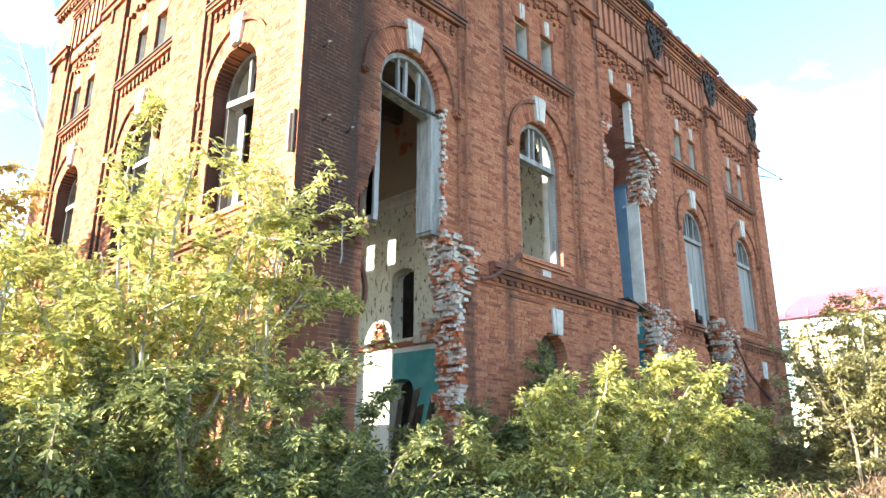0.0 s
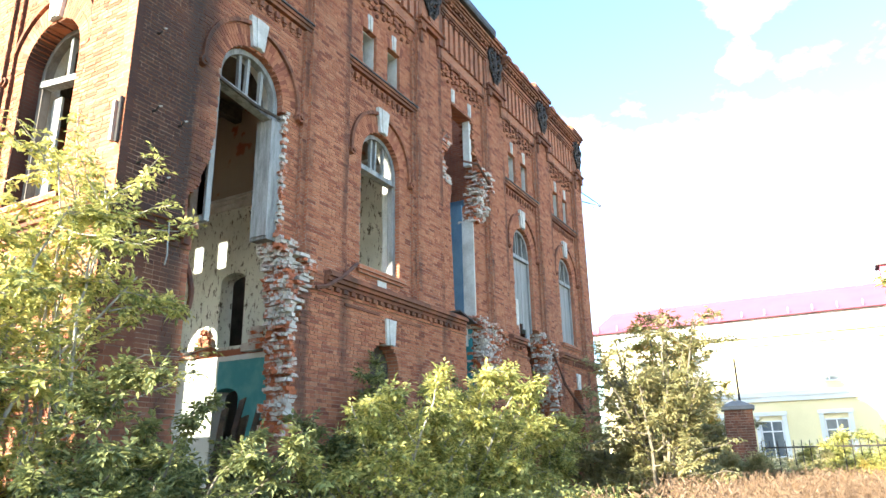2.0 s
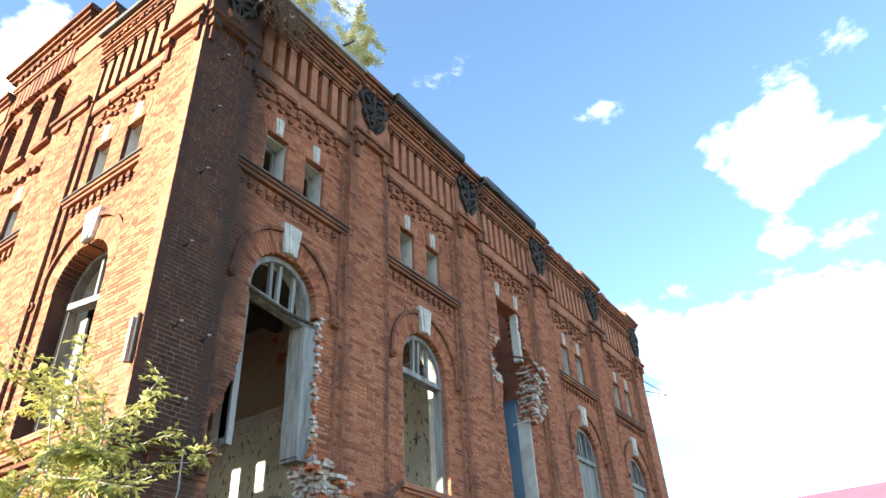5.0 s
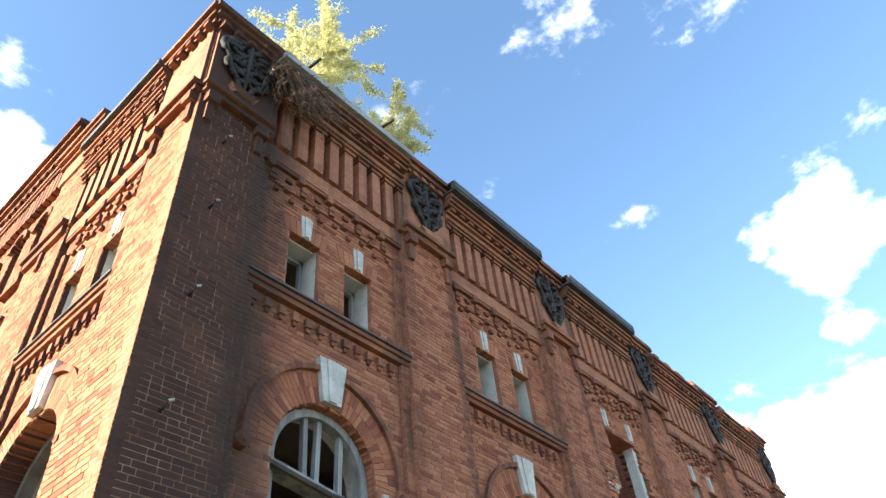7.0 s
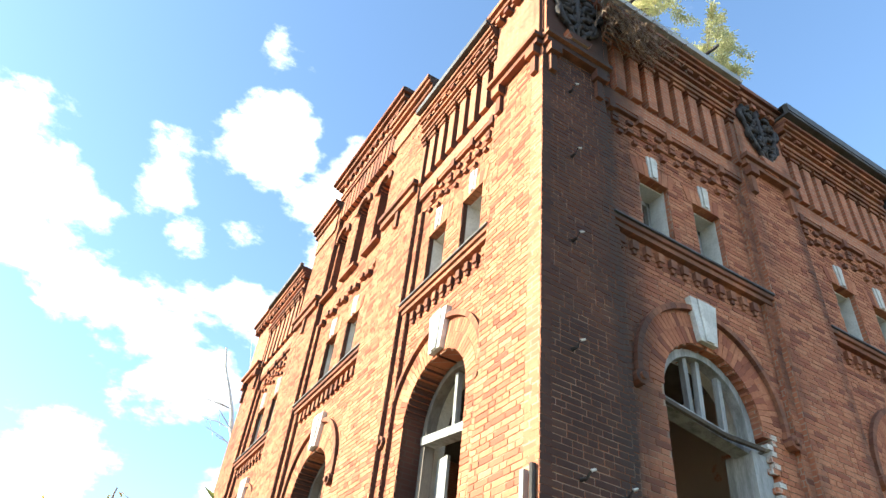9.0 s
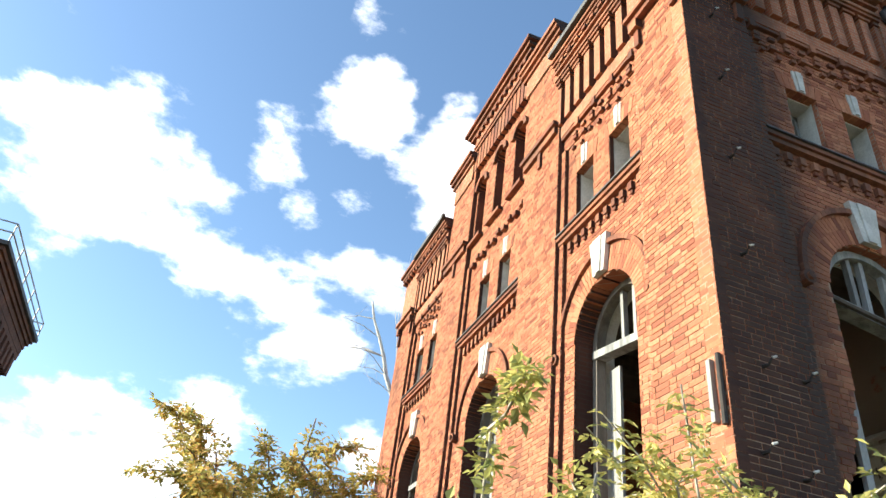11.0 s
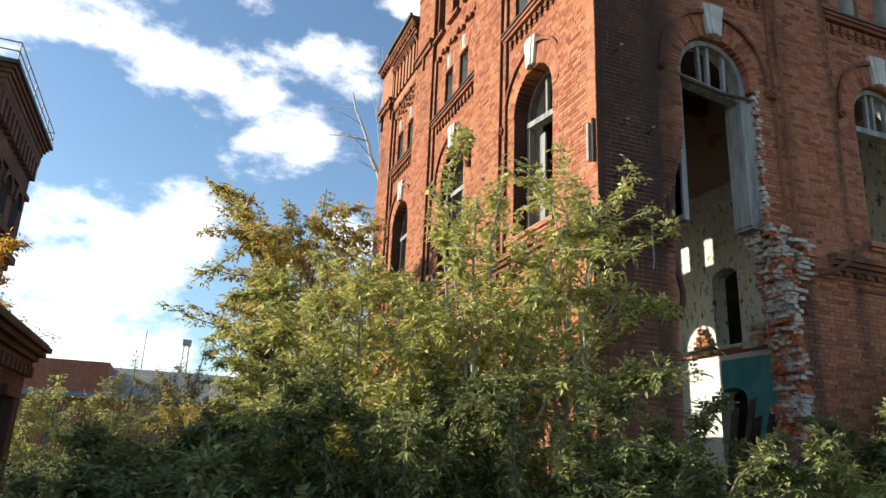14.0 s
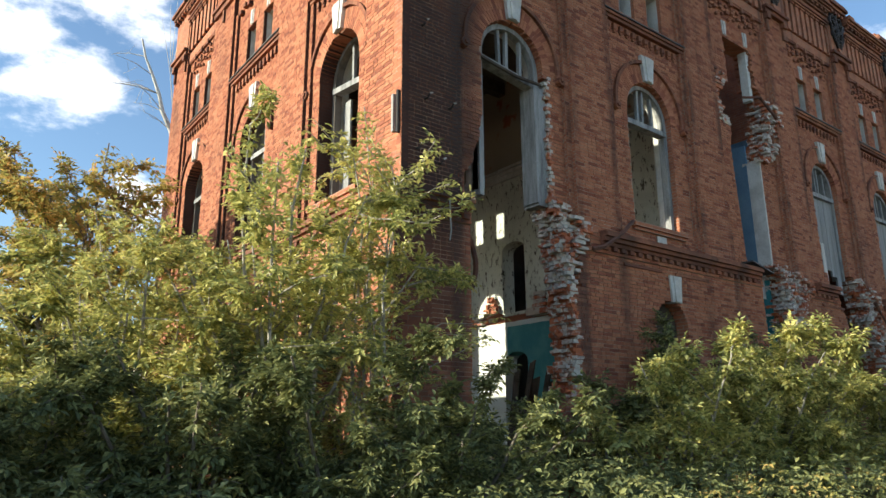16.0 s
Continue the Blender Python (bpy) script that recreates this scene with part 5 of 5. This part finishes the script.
def grasses(name, spots, per, height, mat, seed, label):
    """Tufts of tall dry stalks with feathery heads."""
    r = random.Random(seed)
    b = Buf()
    for x, y, rad in spots:
        for k in range(int(per * rad * rad * 3.14)):
            a, d = r.uniform(0, 6.283), rad * math.sqrt(r.random())
            p = Vector((x + d * math.cos(a), y + d * math.sin(a), 0))
            h = height * r.uniform(0.6, 1.1)
            bend = Vector((r.gauss(0.12, 0.16), r.gauss(-0.05, 0.16), 0)) * h
            w = Vector((r.uniform(-1, 1), r.uniform(-1, 1), 0)).normalized() * 0.006
            n = len(b.v)
            b.v += [tuple(p - w), tuple(p + w), tuple(p + bend * 0.4 + Vector((0, 0, h * 0.6)) + w * 0.7), tuple(p + bend * 0.4 + Vector((0, 0, h * 0.6)) - w * 0.7), tuple(p + bend + Vector((0, 0, h)))]
            b.f += [(n, n + 1, n + 2, n + 3), (n + 3, n + 2, n + 4)]
            for q in range(7):
                f = r.uniform(0.5, 1.0)
                o = p + bend * f + Vector((0, 0, h * f))
                leaf(b, o, (rand_way(r, 0.5) + Vector((0, 0, 0.9))).normalized(), rand_way(r), h * r.uniform(0.07, 0.15), 0.018)
    tagged(b.ob(name, mat), label, "grass", kind="stuff")


weeds("undergrowth", [(-3.4, -3.4, 1.5), (-1.6, -3.9, 1.5), (0.4, -3.4, 1.6), (2.2, -4.0, 1.6), (4.2, -4.4, 1.6), (1.0, -2.0, 1.2), (2.4, -2.4, 1.2)], 150, 1.15, 0.10, LEAF_DARK, 41, "tangled dark green weeds and nettles")
weeds("undergrowth", [(0.9, -4.6, 1.3), (3.0, -5.2, 1.5), (5.6, -4.6, 1.6), (7.6, -4.4, 1.6), (9.6, -4.0, 1.6)], 90, 0.95, 0.09, LEAF_RUST, 42, "browning weeds and thistles")
weeds("undergrowth", [(-5.6, -2.6, 1.6), (-6.2, -0.4, 1.8), (-4.6, 0.2, 1.6), (-5.6, 2.4, 2.0), (-4.4, 4.4, 2.0), (-6.2, 5.4, 1.8), (-7.2, 8.4, 1.8), (-5.2, 8.6, 1.8), (-8.5, 11, 2.0)], 70, 1.2, 0.11, LEAF_DARK, 43, "dark shaded scrub")
weeds("undergrowth", [(12.0, -4.0, 2.0), (14.6, -3.6, 2.0), (17.2, -5.4, 2.2), (20.0, -6.0, 2.5)], 45, 1.6, 0.14, LEAF_GREY, 44, "grey-green scrub along the old fence")
weeds("undergrowth", [(18.5, -10.5, 2.6), (22.5, -9.0, 2.6), (23.0, -13.0, 3.0), (17.0, -14.0, 2.6), (27, -10, 3)], 30, 2.0, 0.15, LEAF_MAPLE, 45, "yellow-green scrub")
grasses("dry_grass", [(7.2, -6.0, 1.3), (9.4, -5.8, 1.4), (11.6, -6.6, 1.6), (10.5, -8.6, 1.8), (13.6, -8.6, 2.0), (15.0, -6.4, 1.5), (5.4, -6.2, 1.0)], 90, 1.0, DRY_GRASS, 46, "tall dry russet grass")
grasses("dry_grass", [(3.4, -5.6, 0.9)], 90, 1.0, DRY_GRASS, 47, "tall dry russet grass")

# scrub on the far left
for k, (x, y, h, m) in enumerate(((-8.0, 12.6, 2.9, LEAF_MAPLE), (-6.3, 13.4, 3.2, LEAF_GREY), (-5.0, 14.6, 3.9, LEAF_GREY), (-3.6, 14.8, 3.7, LEAF_GREY), (-9.6, 13.4, 3.0, LEAF_MAPLE), (-7.0, 11.0, 2.2, LEAF_DARK), (-4.6, 11.6, 2.7, LEAF_RUST), (-2.4, 12.6, 3.4, LEAF_GREY), (-11.0, 15, 3.4, LEAF_MAPLE))):
    plant("scrub_bush", (x, y, -0.1), 9, h * 1.22, 1.4, m, BARK, 60 + k, 0.15, 18, (0, 0), 3, "autumn scrub bush on waste ground", "bush", 5, 0.1, 0.03)
for k, (x, y, h) in enumerate(((-5.0, -2.6, 1.5), (-6.6, -1.6, 1.5), (-4.6, -1.0, 1.9), (-5.6, 0.6, 1.8), (-4.2, 2.6, 2.6), (-3.6, 4.4, 3.0))):
    plant("scrub_bush", (x, y, -0.1), 10, h, 1.2, LEAF_DARK, BARK, 80 + k, 0.12, 20, (0, 0), 5, "dark shaded maple scrub", "bush", 6, 0.08, 0.025)
plant("scrub_bush", (12.4, -2.4, -0.1), 9, 2.4, 1.3, LEAF_GREY, BARK, 90, 0.13, 20, (0, 0), 5, "grey-green bush at the foot of the wall", "bush", 5, 0.1, 0.03)
plant("scrub_bush", (15.6, -2.6, -0.1), 9, 3.2, 1.4, LEAF_DARK, BARK, 91, 0.14, 20, (0, 0), 5, "dark bush at the foot of the wall", "bush", 5, 0.1, 0.03)

for k, (x, y, h, m) in enumerate(((17.0, -2.6, 4.6, LEAF_DARK), (15.2, -4.7, 2.3, LEAF_GREY), (16.4, -6.3, 1.7, LEAF_GREY), (18.4, -7.4, 2.3, LEAF_MAPLE), (19.6, -9.2, 3.0, LEAF_MAPLE), (16.8, -9.0, 1.7, LEAF_RUST), (20.6, -3.9, 3.6, LEAF_GREY), (22.0, -11.5, 3.6, LEAF_MAPLE))):
    plant("scrub_bush", (x, y, -0.1), 9, h, 1.25, m, BARK, 130 + k, 0.15, 20, (0, 0), 5, "rank scrub bush along the old iron fence", "bush", 6, 0.1, 0.03)

# birches and dead weeds on the roof
plant("roof_birch", (1.75, 0.15, 13.55), 8, 4.0, 1.1, LEAF_BIRCH, PALE_BARK, 95, 0.085, 34, (0.3, 0), 3, "yellowing birch saplings growing on the roof", "tree", 8, 0.15, 0.02)
plant("roof_birch", (3.5, 0.15, 13.55), 5, 2.9, 0.7, LEAF_BIRCH, PALE_BARK, 96, 0.085, 30, (0.3, 0), 3, "yellowing birch sapling growing on the roof", "tree", 6, 0.15, 0.015)
r = random.Random(97)
b = Buf()
for k in range(420):
    p = Vector((r.uniform(0.75, 1.75), -r.uniform(0.15, 0.5), 13.58 - 0.25 * r.random()))
    q = p + Vector((r.gauss(0.15, 0.2), -r.uniform(0.05, 0.3), -r.uniform(0.15, 0.9) * (1.2 - abs(p.x - 1.05))))
    w = Vector((0.008, 0, 0))
    n = len(b.v)
    b.v += [tuple(p - w), tuple(p + w), tuple(q + w * 0.4), tuple(q - w * 0.4)]
    b.f.append((n, n + 1, n + 2, n + 3))
    leaf(b, q, (rand_way(r) + Vector((0.2, 0, -0.7))).normalized(), rand_way(r), 0.10, 0.022)
tagged(b.ob("roof_weeds", DRY_GRASS), "dead grass hanging over the roof edge", "grass", kind="stuff")

# dead pale tree behind the building
b = Buf()
r = random.Random(98)
foot, top = Vector((2.3, 17.2, 0)), Vector((-0.25, 17.0, 15.3))
knee = Vector((1.35, 17.1, 11.4))
spine = [foot.lerp(knee, k / 5) + Vector((0.1 * math.sin(k * 1.9), 0, 0)) for k in range(5)] + [knee.lerp(top, k / 6) + Vector((0.05 * math.sin(k * 2.3), 0, 0)) for k in range(7)]
b.tube(spine, [0.17 - 0.0125 * k for k in range(12)], 8)
for k in range(9):
    p = spine[r.randint(6, 10)]
    a = r.uniform(2.2, 4.0)
    q = p + Vector((math.cos(a), math.sin(a), r.uniform(0.0, 0.5))) * r.uniform(0.9, 2.0)
    b.tube([p, p.lerp(q, 0.5) + Vector((0, 0, 0.1)), q], [0.02, 0.013, 0.005], 5)
    for j in range(2):
        w = p.lerp(q, r.uniform(0.4, 1.0))
        b.tube([w, w + rand_way(r) * 0.6], [0.008, 0.003], 4)
twig = Vector((0.9, 17.0, 14.2))
for k in range(5):
    b.tube([knee, twig, twig + Vector((-0.5 + 0.25 * k, 0, 2.2 + 0.7 * (k % 3)))], [0.03, 0.016, 0.004], 5)
dead = new("dead_tree")
dead.location = foot
tagged(dead, "bare dead tree with a pale peeling trunk", "tree")
b.v = [(x - foot.x, y - foot.y, z) for x, y, z in b.v]
b.ob("trunk", DEAD_BARK, dead)

# ---------------------------------------------------------------- neighbouring buildings
def brick_block(side, u0, u1, z0, z1, d, seed, voids=lambda z: []):
    bk, mo, co = Buf(), Buf(), Buf()
    lay(side, u0, u1, z0, z1, d, voids, bk, mo, co, -0.3, seed)
    return bk, mo, co


shed = new("brick_shed")
shed.location = (-7.42, 4.3, 0)
shed.scale = (1, 1, 0.89)
tagged(shed, "low derelict brick outbuilding with a mossy cornice", "building")
b = Buf()
b.box(-5.0, 0.0, -7.4, 0.0, -0.3, 2.75)
b.ob("wall", GRIMY_BRICK, shed)
b = Buf()
for k, o in enumerate((0.06, 0.12, 0.2, 0.26)):
    b.box(-5.0 - o, o, -7.4 - o, o, 2.76 + 0.09 * k, 2.843 + 0.09 * k)
y = -7.3
while y < -0.1:
    b.box(0.0, 0.1, y, y + 0.14, 2.58, 2.75)
    y += 0.3
b.ob("cornice", GRIMY_BRICK, shed)
for y in (-6.2, -4.4, -2.6, -0.9):
    # black sheet on the solid wall, painted as an unlit window opening
    b = Buf()
    b.box(-0.02, 0.015, y - 0.4, y + 0.4, 0.9, 2.2)
    b.ob("window", PAINTED_DARK, shed)
    for nm, z0, z1, o in (("sill", 0.8, 0.9, 0.09), ("lintel", 2.2, 2.36, 0.07)):
        b = Buf()
        b.box(0.0, o, y - 0.5, y + 0.5, z0, z1)
        b.ob(nm, GRIMY_BRICK, shed)
b = Buf()
b.box(-5.1, 0.22, -7.5, 0.22, 3.115, 3.17)
b.ob("roof", TIN, shed)
plant("roof_sapling", (-7.95, 3.4, 2.78), 5, 1.7, 0.5, LEAF_GOLD, BARK, 110, 0.10, 24, (-0.2, 0), 3, "golden sapling rooted on the shed roof", "bush", 5, 0.1, 0.015)
weeds("moss_tufts", [(-7.35, 3.9, 0.35), (-7.4, 2.6, 0.3)], 160, 0.2, 0.06, LEAF_DARK, 111, "moss and grass on the shed cornice")
for o in (bpy.data.objects["moss_tufts"],):
    o.location.z = 2.79


TW, TD, TH = 5.6, 7.6, 14.1                      # the tower's width, depth and eaves height
tower = new("water_tower")
tower.location = (-12.22, 18.0, 0.1)
tagged(tower, "tall old brick tower with a corbelled head", "tower")


def storey(name, o, z0, z1, mat, label=""):
    """One square stage of the tower, standing out by o."""
    b = Buf()
    b.box(-TW - o, o, -o, TD + o, z0, z1)
    return b.ob(name, mat, tower, label)


storey("shaft", -0.42, -0.3, 8.6, GRIMY_BRICK)
storey("head", -0.25, 8.605, 12.9, GRIMY_BRICK)
for o, z0, z1 in ((-0.12, 8.3, 8.6), (-0.30, 8.0, 8.295), (-0.08, 9.0, 9.12), (-0.12, 11.2, 11.4), (-0.05, 12.905, 13.1), (0.0, 13.4, 13.6), (0.08, 13.605, 13.75), (0.16, 13.755, 13.9)):
    storey("string_course", o, z0, z1, GRIMY_BRICK)
storey("parapet", -0.04, 13.105, 13.395, GRIMY_BRICK)
storey("roof", 0.28, 13.905, 14.05, TIN)
TSIDES = (Side(lambda u, d, z: (d, u, z)), Side(lambda u, d, z: (-u, -d, z)))
for q, run, back in ((TSIDES[0], TD, -0.25), (TSIDES[1], TW, -0.25)):
    for f in (0.22, 0.5, 0.78):
        s = run * f
        for z0, z1, w, rad in ((9.5, 11.1, 0.55, back), (4.2, 7.7, 0.28, back - 0.17)):
            # the opening's darkness is a black sheet on the tower's face
            b = Buf()
            q.poly(b, [(s - w, z0), (s + w, z0), (s + w, z1 - w), (s + w * 0.7, z1 - w * 0.3), (s, z1), (s - w * 0.7, z1 - w * 0.3), (s - w, z1 - w)], rad - 0.1, rad + 0.012)
            win = b.ob("window", PAINTED_DARK, tower)
            b = Buf()
            q.ring(b, s, z1 - w, w + 0.01, w + 0.28, rad, rad + 0.12, 0, math.pi, 8)
            b.ob("hood", GRIMY_BRICK, win)["kind"] = "stuff"
    u = 0.1
    while u < run - 0.3:
        b = Buf()
        q.box(b, u, u + 0.30, back, -0.02, 12.1, 12.9)
        b.ob("corbel", GRIMY_BRICK, tower)
        u += 0.62
ring = [Vector(p) for p in ((0.2, -0.2, 0), (0.2, TD + 0.2, 0), (-TW - 0.2, TD + 0.2, 0), (-TW - 0.2, -0.2, 0), (0.2, -0.2, 0))]
b = Buf()
for z in (14.4, 14.75):
    b.tube([p + Vector((0, 0, z)) for p in ring], [0.03] * 5, 5)
for k in range(4):
    for f in range(5):
        p = ring[k].lerp(ring[k + 1], f / 5)
        b.tube([p + Vector((0, 0, 14.04)), p + Vector((0, 0, 14.76))], [0.03, 0.03], 5)
b.ob("railing", ZINC, tower, "thin steel roof railing")

depot = new("long_shed")
depot.location = (-16, 38, 0)
tagged(depot, "long low red brick shed with a grey slate roof", "building")
b = Buf()
b.box(0, 26, 0, 8, -0.3, 4.0)
b.ob("wall", PLAIN_BRICK, depot)
b = Buf()
b.v += [(-0.4, -0.5, 3.9), (26.4, -0.5, 3.9), (26.4, 4, 6.0), (-0.4, 4, 6.0), (-0.4, 8.5, 3.9), (26.4, 8.5, 3.9), (-0.4, -0.5, 3.75), (26.4, -0.5, 3.75), (26.4, 8.5, 3.75), (-0.4, 8.5, 3.75)]
b.f += [(0, 1, 2, 3), (3, 2, 5, 4), (6, 7, 1, 0), (7, 8, 5, 2, 1), (9, 6, 0, 3, 4), (8, 9, 4, 5), (6, 9, 8, 7)]
b.ob("roof", SLATE, depot)
b = Buf()
b.box(0.0, 7.0, -0.02, 8.02, 4.02, 5.9)
b.ob("end_wall", PLAIN_BRICK, depot)
for k in range(9):
    b = Buf()
    b.box(1.4 + 2.8 * k, 2.5 + 2.8 * k, -0.03, 0.1, 1.2, 3.0)
    b.ob("window", DARK_GLASS, depot)
mast = new("mast")
mast.location = (-7.6, 46, 0)
tagged(mast, "thin steel aerial mast", "mast")
b = Buf()
b.tube([(0, 0, 0), (0, 0, 9.2)], [0.06, 0.03], 6)
b.ob("pole", ZINC, mast)
lampm = new("floodlight_mast")
lampm.location = (-4.8, 46, 0)
tagged(lampm, "grey steel lattice floodlight mast", "mast")
b = Buf()
for s in (-0.25, 0.25):
    b.tube([(s, 0, 0), (s * 0.7, 0, 8.3)], [0.05, 0.05], 5)
for k in range(10):
    b.tube([(-0.25 + 0.05, 0, 0.8 * k), (0.2, 0, 0.8 * k + 0.8)], [0.03, 0.03], 4)
b.ob("lattice", ZINC, lampm)
b = Buf()
b.box(-0.3, 0.3, -0.2, 0.2, 8.3, 8.75)
b.ob("lamp_head", ZINC, lampm)

# the yellow building on the right
hall = new("yellow_building")
hall.location = (41, 0, 0)
hall.scale = (1, 1, 1.10)
tagged(hall, "two-storey yellow rendered building with a crimson metal roof", "building")
b = Buf()
b.box(0, 12, -34, 6, -0.3, 4.6)
b.ob("lower_wall", YELLOW, hall)
b = Buf()
b.box(0, 12, -34, 6, 4.62, 8.6)
b.ob("upper_wall", YELLOW, hall)
b = Buf()
b.box(-0.25, 0, -34.2, 6.2, 4.35, 4.62)
b.box(-0.15, 0, -34.2, 6.2, 4.1, 4.35)
b.ob("band_course", CREAM, hall, "white string course")
b = Buf()
b.box(-0.35, 0, -34.3, 6.3, 8.3, 8.6)
b.box(-0.2, 0, -34.2, 6.2, 7.6, 8.3)
b.ob("cornice", CREAM, hall, "white cornice")
b = Buf()
b.v += [(-0.7, -34.6, 8.61), (-0.7, 6.6, 8.61), (6, 6.6, 11.0), (6, -34.6, 11.0), (12.7, 6.6, 8.61), (12.7, -34.6, 8.61)]
b.f += [(0, 3, 2, 1), (3, 5, 4, 2), (0, 5, 3), (1, 2, 4), (0, 1, 4, 5)]
b.ob("roof", PINK_TIN, hall, "crimson metal roof")
b = Buf()
y = -34.4
while y < 6.5:
    b.box(-0.5, -0.2, y, y + 0.06, 8.75, 9.05)
    y += 1.3
b.ob("snow_guard", ZINC, hall)["kind"] = "stuff"
stack = Buf()
stack.box(5.4, 6.8, -12.7, -11.2, 10.2, 11.9)
stack = stack.ob("chimney", PINK_TIN, hall, "crimson clad chimney")
b = Buf()
b.box(5.2, 7.0, -12.9, -11.0, 11.9, 12.05)
b.ob("chimney_cap", TIN, stack, "dark tin chimney cap")
for k in range(11):
    y = 2.9 - 3.4 * k
    for z0, z1 in ((5.0, 6.9), (1.2, 3.1)):
        w = new("window")
        w.parent = hall
        b = Buf()
        b.box(-0.02, 0.02, y - 0.6, y + 0.6, z0, z1)
        b.ob("pane", DARK_GLASS, w)
        b = Buf()
        for yy in (y - 0.6, y - 0.03, y + 0.54):
            b.box(-0.08, -0.025, yy, yy + 0.07, z0, z1)
        for zz in (z0, z1 - 0.07, z1 - 0.6):
            b.box(-0.09, -0.022, y - 0.6, y + 0.61, zz, zz + 0.07)
        b.ob("window_frame", CREAM, w)
        b = Buf()
        b.box(-0.14, 0, y - 0.85, y - 0.62, z0 - 0.15, z1 + 0.25)
        b.box(-0.14, 0, y + 0.63, y + 0.86, z0 - 0.15, z1 + 0.25)
        b.box(-0.18, 0, y - 0.9, y + 0.9, z1 + 0.255, z1 + 0.45)
        b.ob("surround", CREAM, w)

# the gate pillar and what is left of its fence
pillar = new("gate_pillar")
pillar.location = (17.5, -5.05, 0)
pillar.scale = (1, 1, 1.14)
pillar.rotation_euler.z = 0.15
tagged(pillar, "square brick gate pillar with a rendered cap", "pillar")
bk, mo, co = Buf(), Buf(), Buf()
for sd, s in ((Side(lambda u, d, z: (u, -d, z)), 1), (Side(lambda u, d, z: (-d, u, z)), 2), (Side(lambda u, d, z: (u, d, z)), 3), (Side(lambda u, d, z: (d, u, z)), 4)):
    lay(sd, -0.38, 0.38, -0.2, 2.4, 0.39, lambda z: [], bk, mo, co, 0.1, 200 + s)
bk.ob("bricks", BRICK_GRIMY, pillar)["kind"] = "stuff"
mo.ob("mortar_bed", MORTAR, pillar)
co.ob("core", GRIMY_BRICK, pillar)
b = Buf()
b.box(-0.46, 0.46, -0.46, 0.46, 2.405, 2.5)
b.hexa([(-0.44, -0.44, 2.502), (0.44, -0.44, 2.502), (0.44, 0.44, 2.502), (-0.44, 0.44, 2.502), (-0.08, -0.08, 2.66), (0.08, -0.08, 2.66), (0.08, 0.08, 2.66), (-0.08, 0.08, 2.66)])
b.ob("cap", SLATE, pillar)
b = Buf()
b.tube([(0.1, -0.1, 2.55), (0.06, -0.1, 3.75)], [0.035, 0.03], 6)
b.ob("post", IRON, pillar, "iron post on the pillar")
fence = new("iron_fence")
fence.location = (17.75, -5.55, 0)
tagged(fence, "rusty wrought-iron fence overgrown by scrub", "fence")
for z in (0.6, 1.65):
    b = Buf()
    b.tube([(0, 0, z), (0.5, -4.4, z)], [0.025, 0.025], 5)
    b.ob("rail", IRON, fence)
for k in range(22):
    b = Buf()
    b.tube([(0.5 * k / 21, -4.4 * k / 21, 0.0), (0.5 * k / 21, -4.4 * k / 21, 1.85)], [0.016, 0.012], 5)
    b.ob("bar", IRON, fence)
wallf = new("fence_wall")
wallf.location = (17.5, -5.05, 0)
tagged(wallf, "low brick fence wall overgrown by scrub", "wall")
b = Buf()
b.box(0.45, 9.0, 0.6, 0.9, -0.2, 1.3)
b.box(0.45, 9.0, 0.55, 0.95, 1.305, 1.4)
b.ob("body", GRIMY_BRICK, wallf)

# an aerial on the far corner of the factory
aerial = new("aerial")
aerial.location = (R_END - 0.02, -0.02, 11.2)
tagged(aerial, "rusty wire bracket on the far corner", "aerial")
b = Buf()
for z in (0.0, 0.45):
    b.tube([(0, 0, z), (1.4, -0.5, 0.1)], [0.02, 0.015], 5)
b.tube([(1.4, -0.5, 0.1), (1.35, -0.1, 0.12)], [0.015, 0.015], 5)
b.ob("bracket", IRON, aerial)
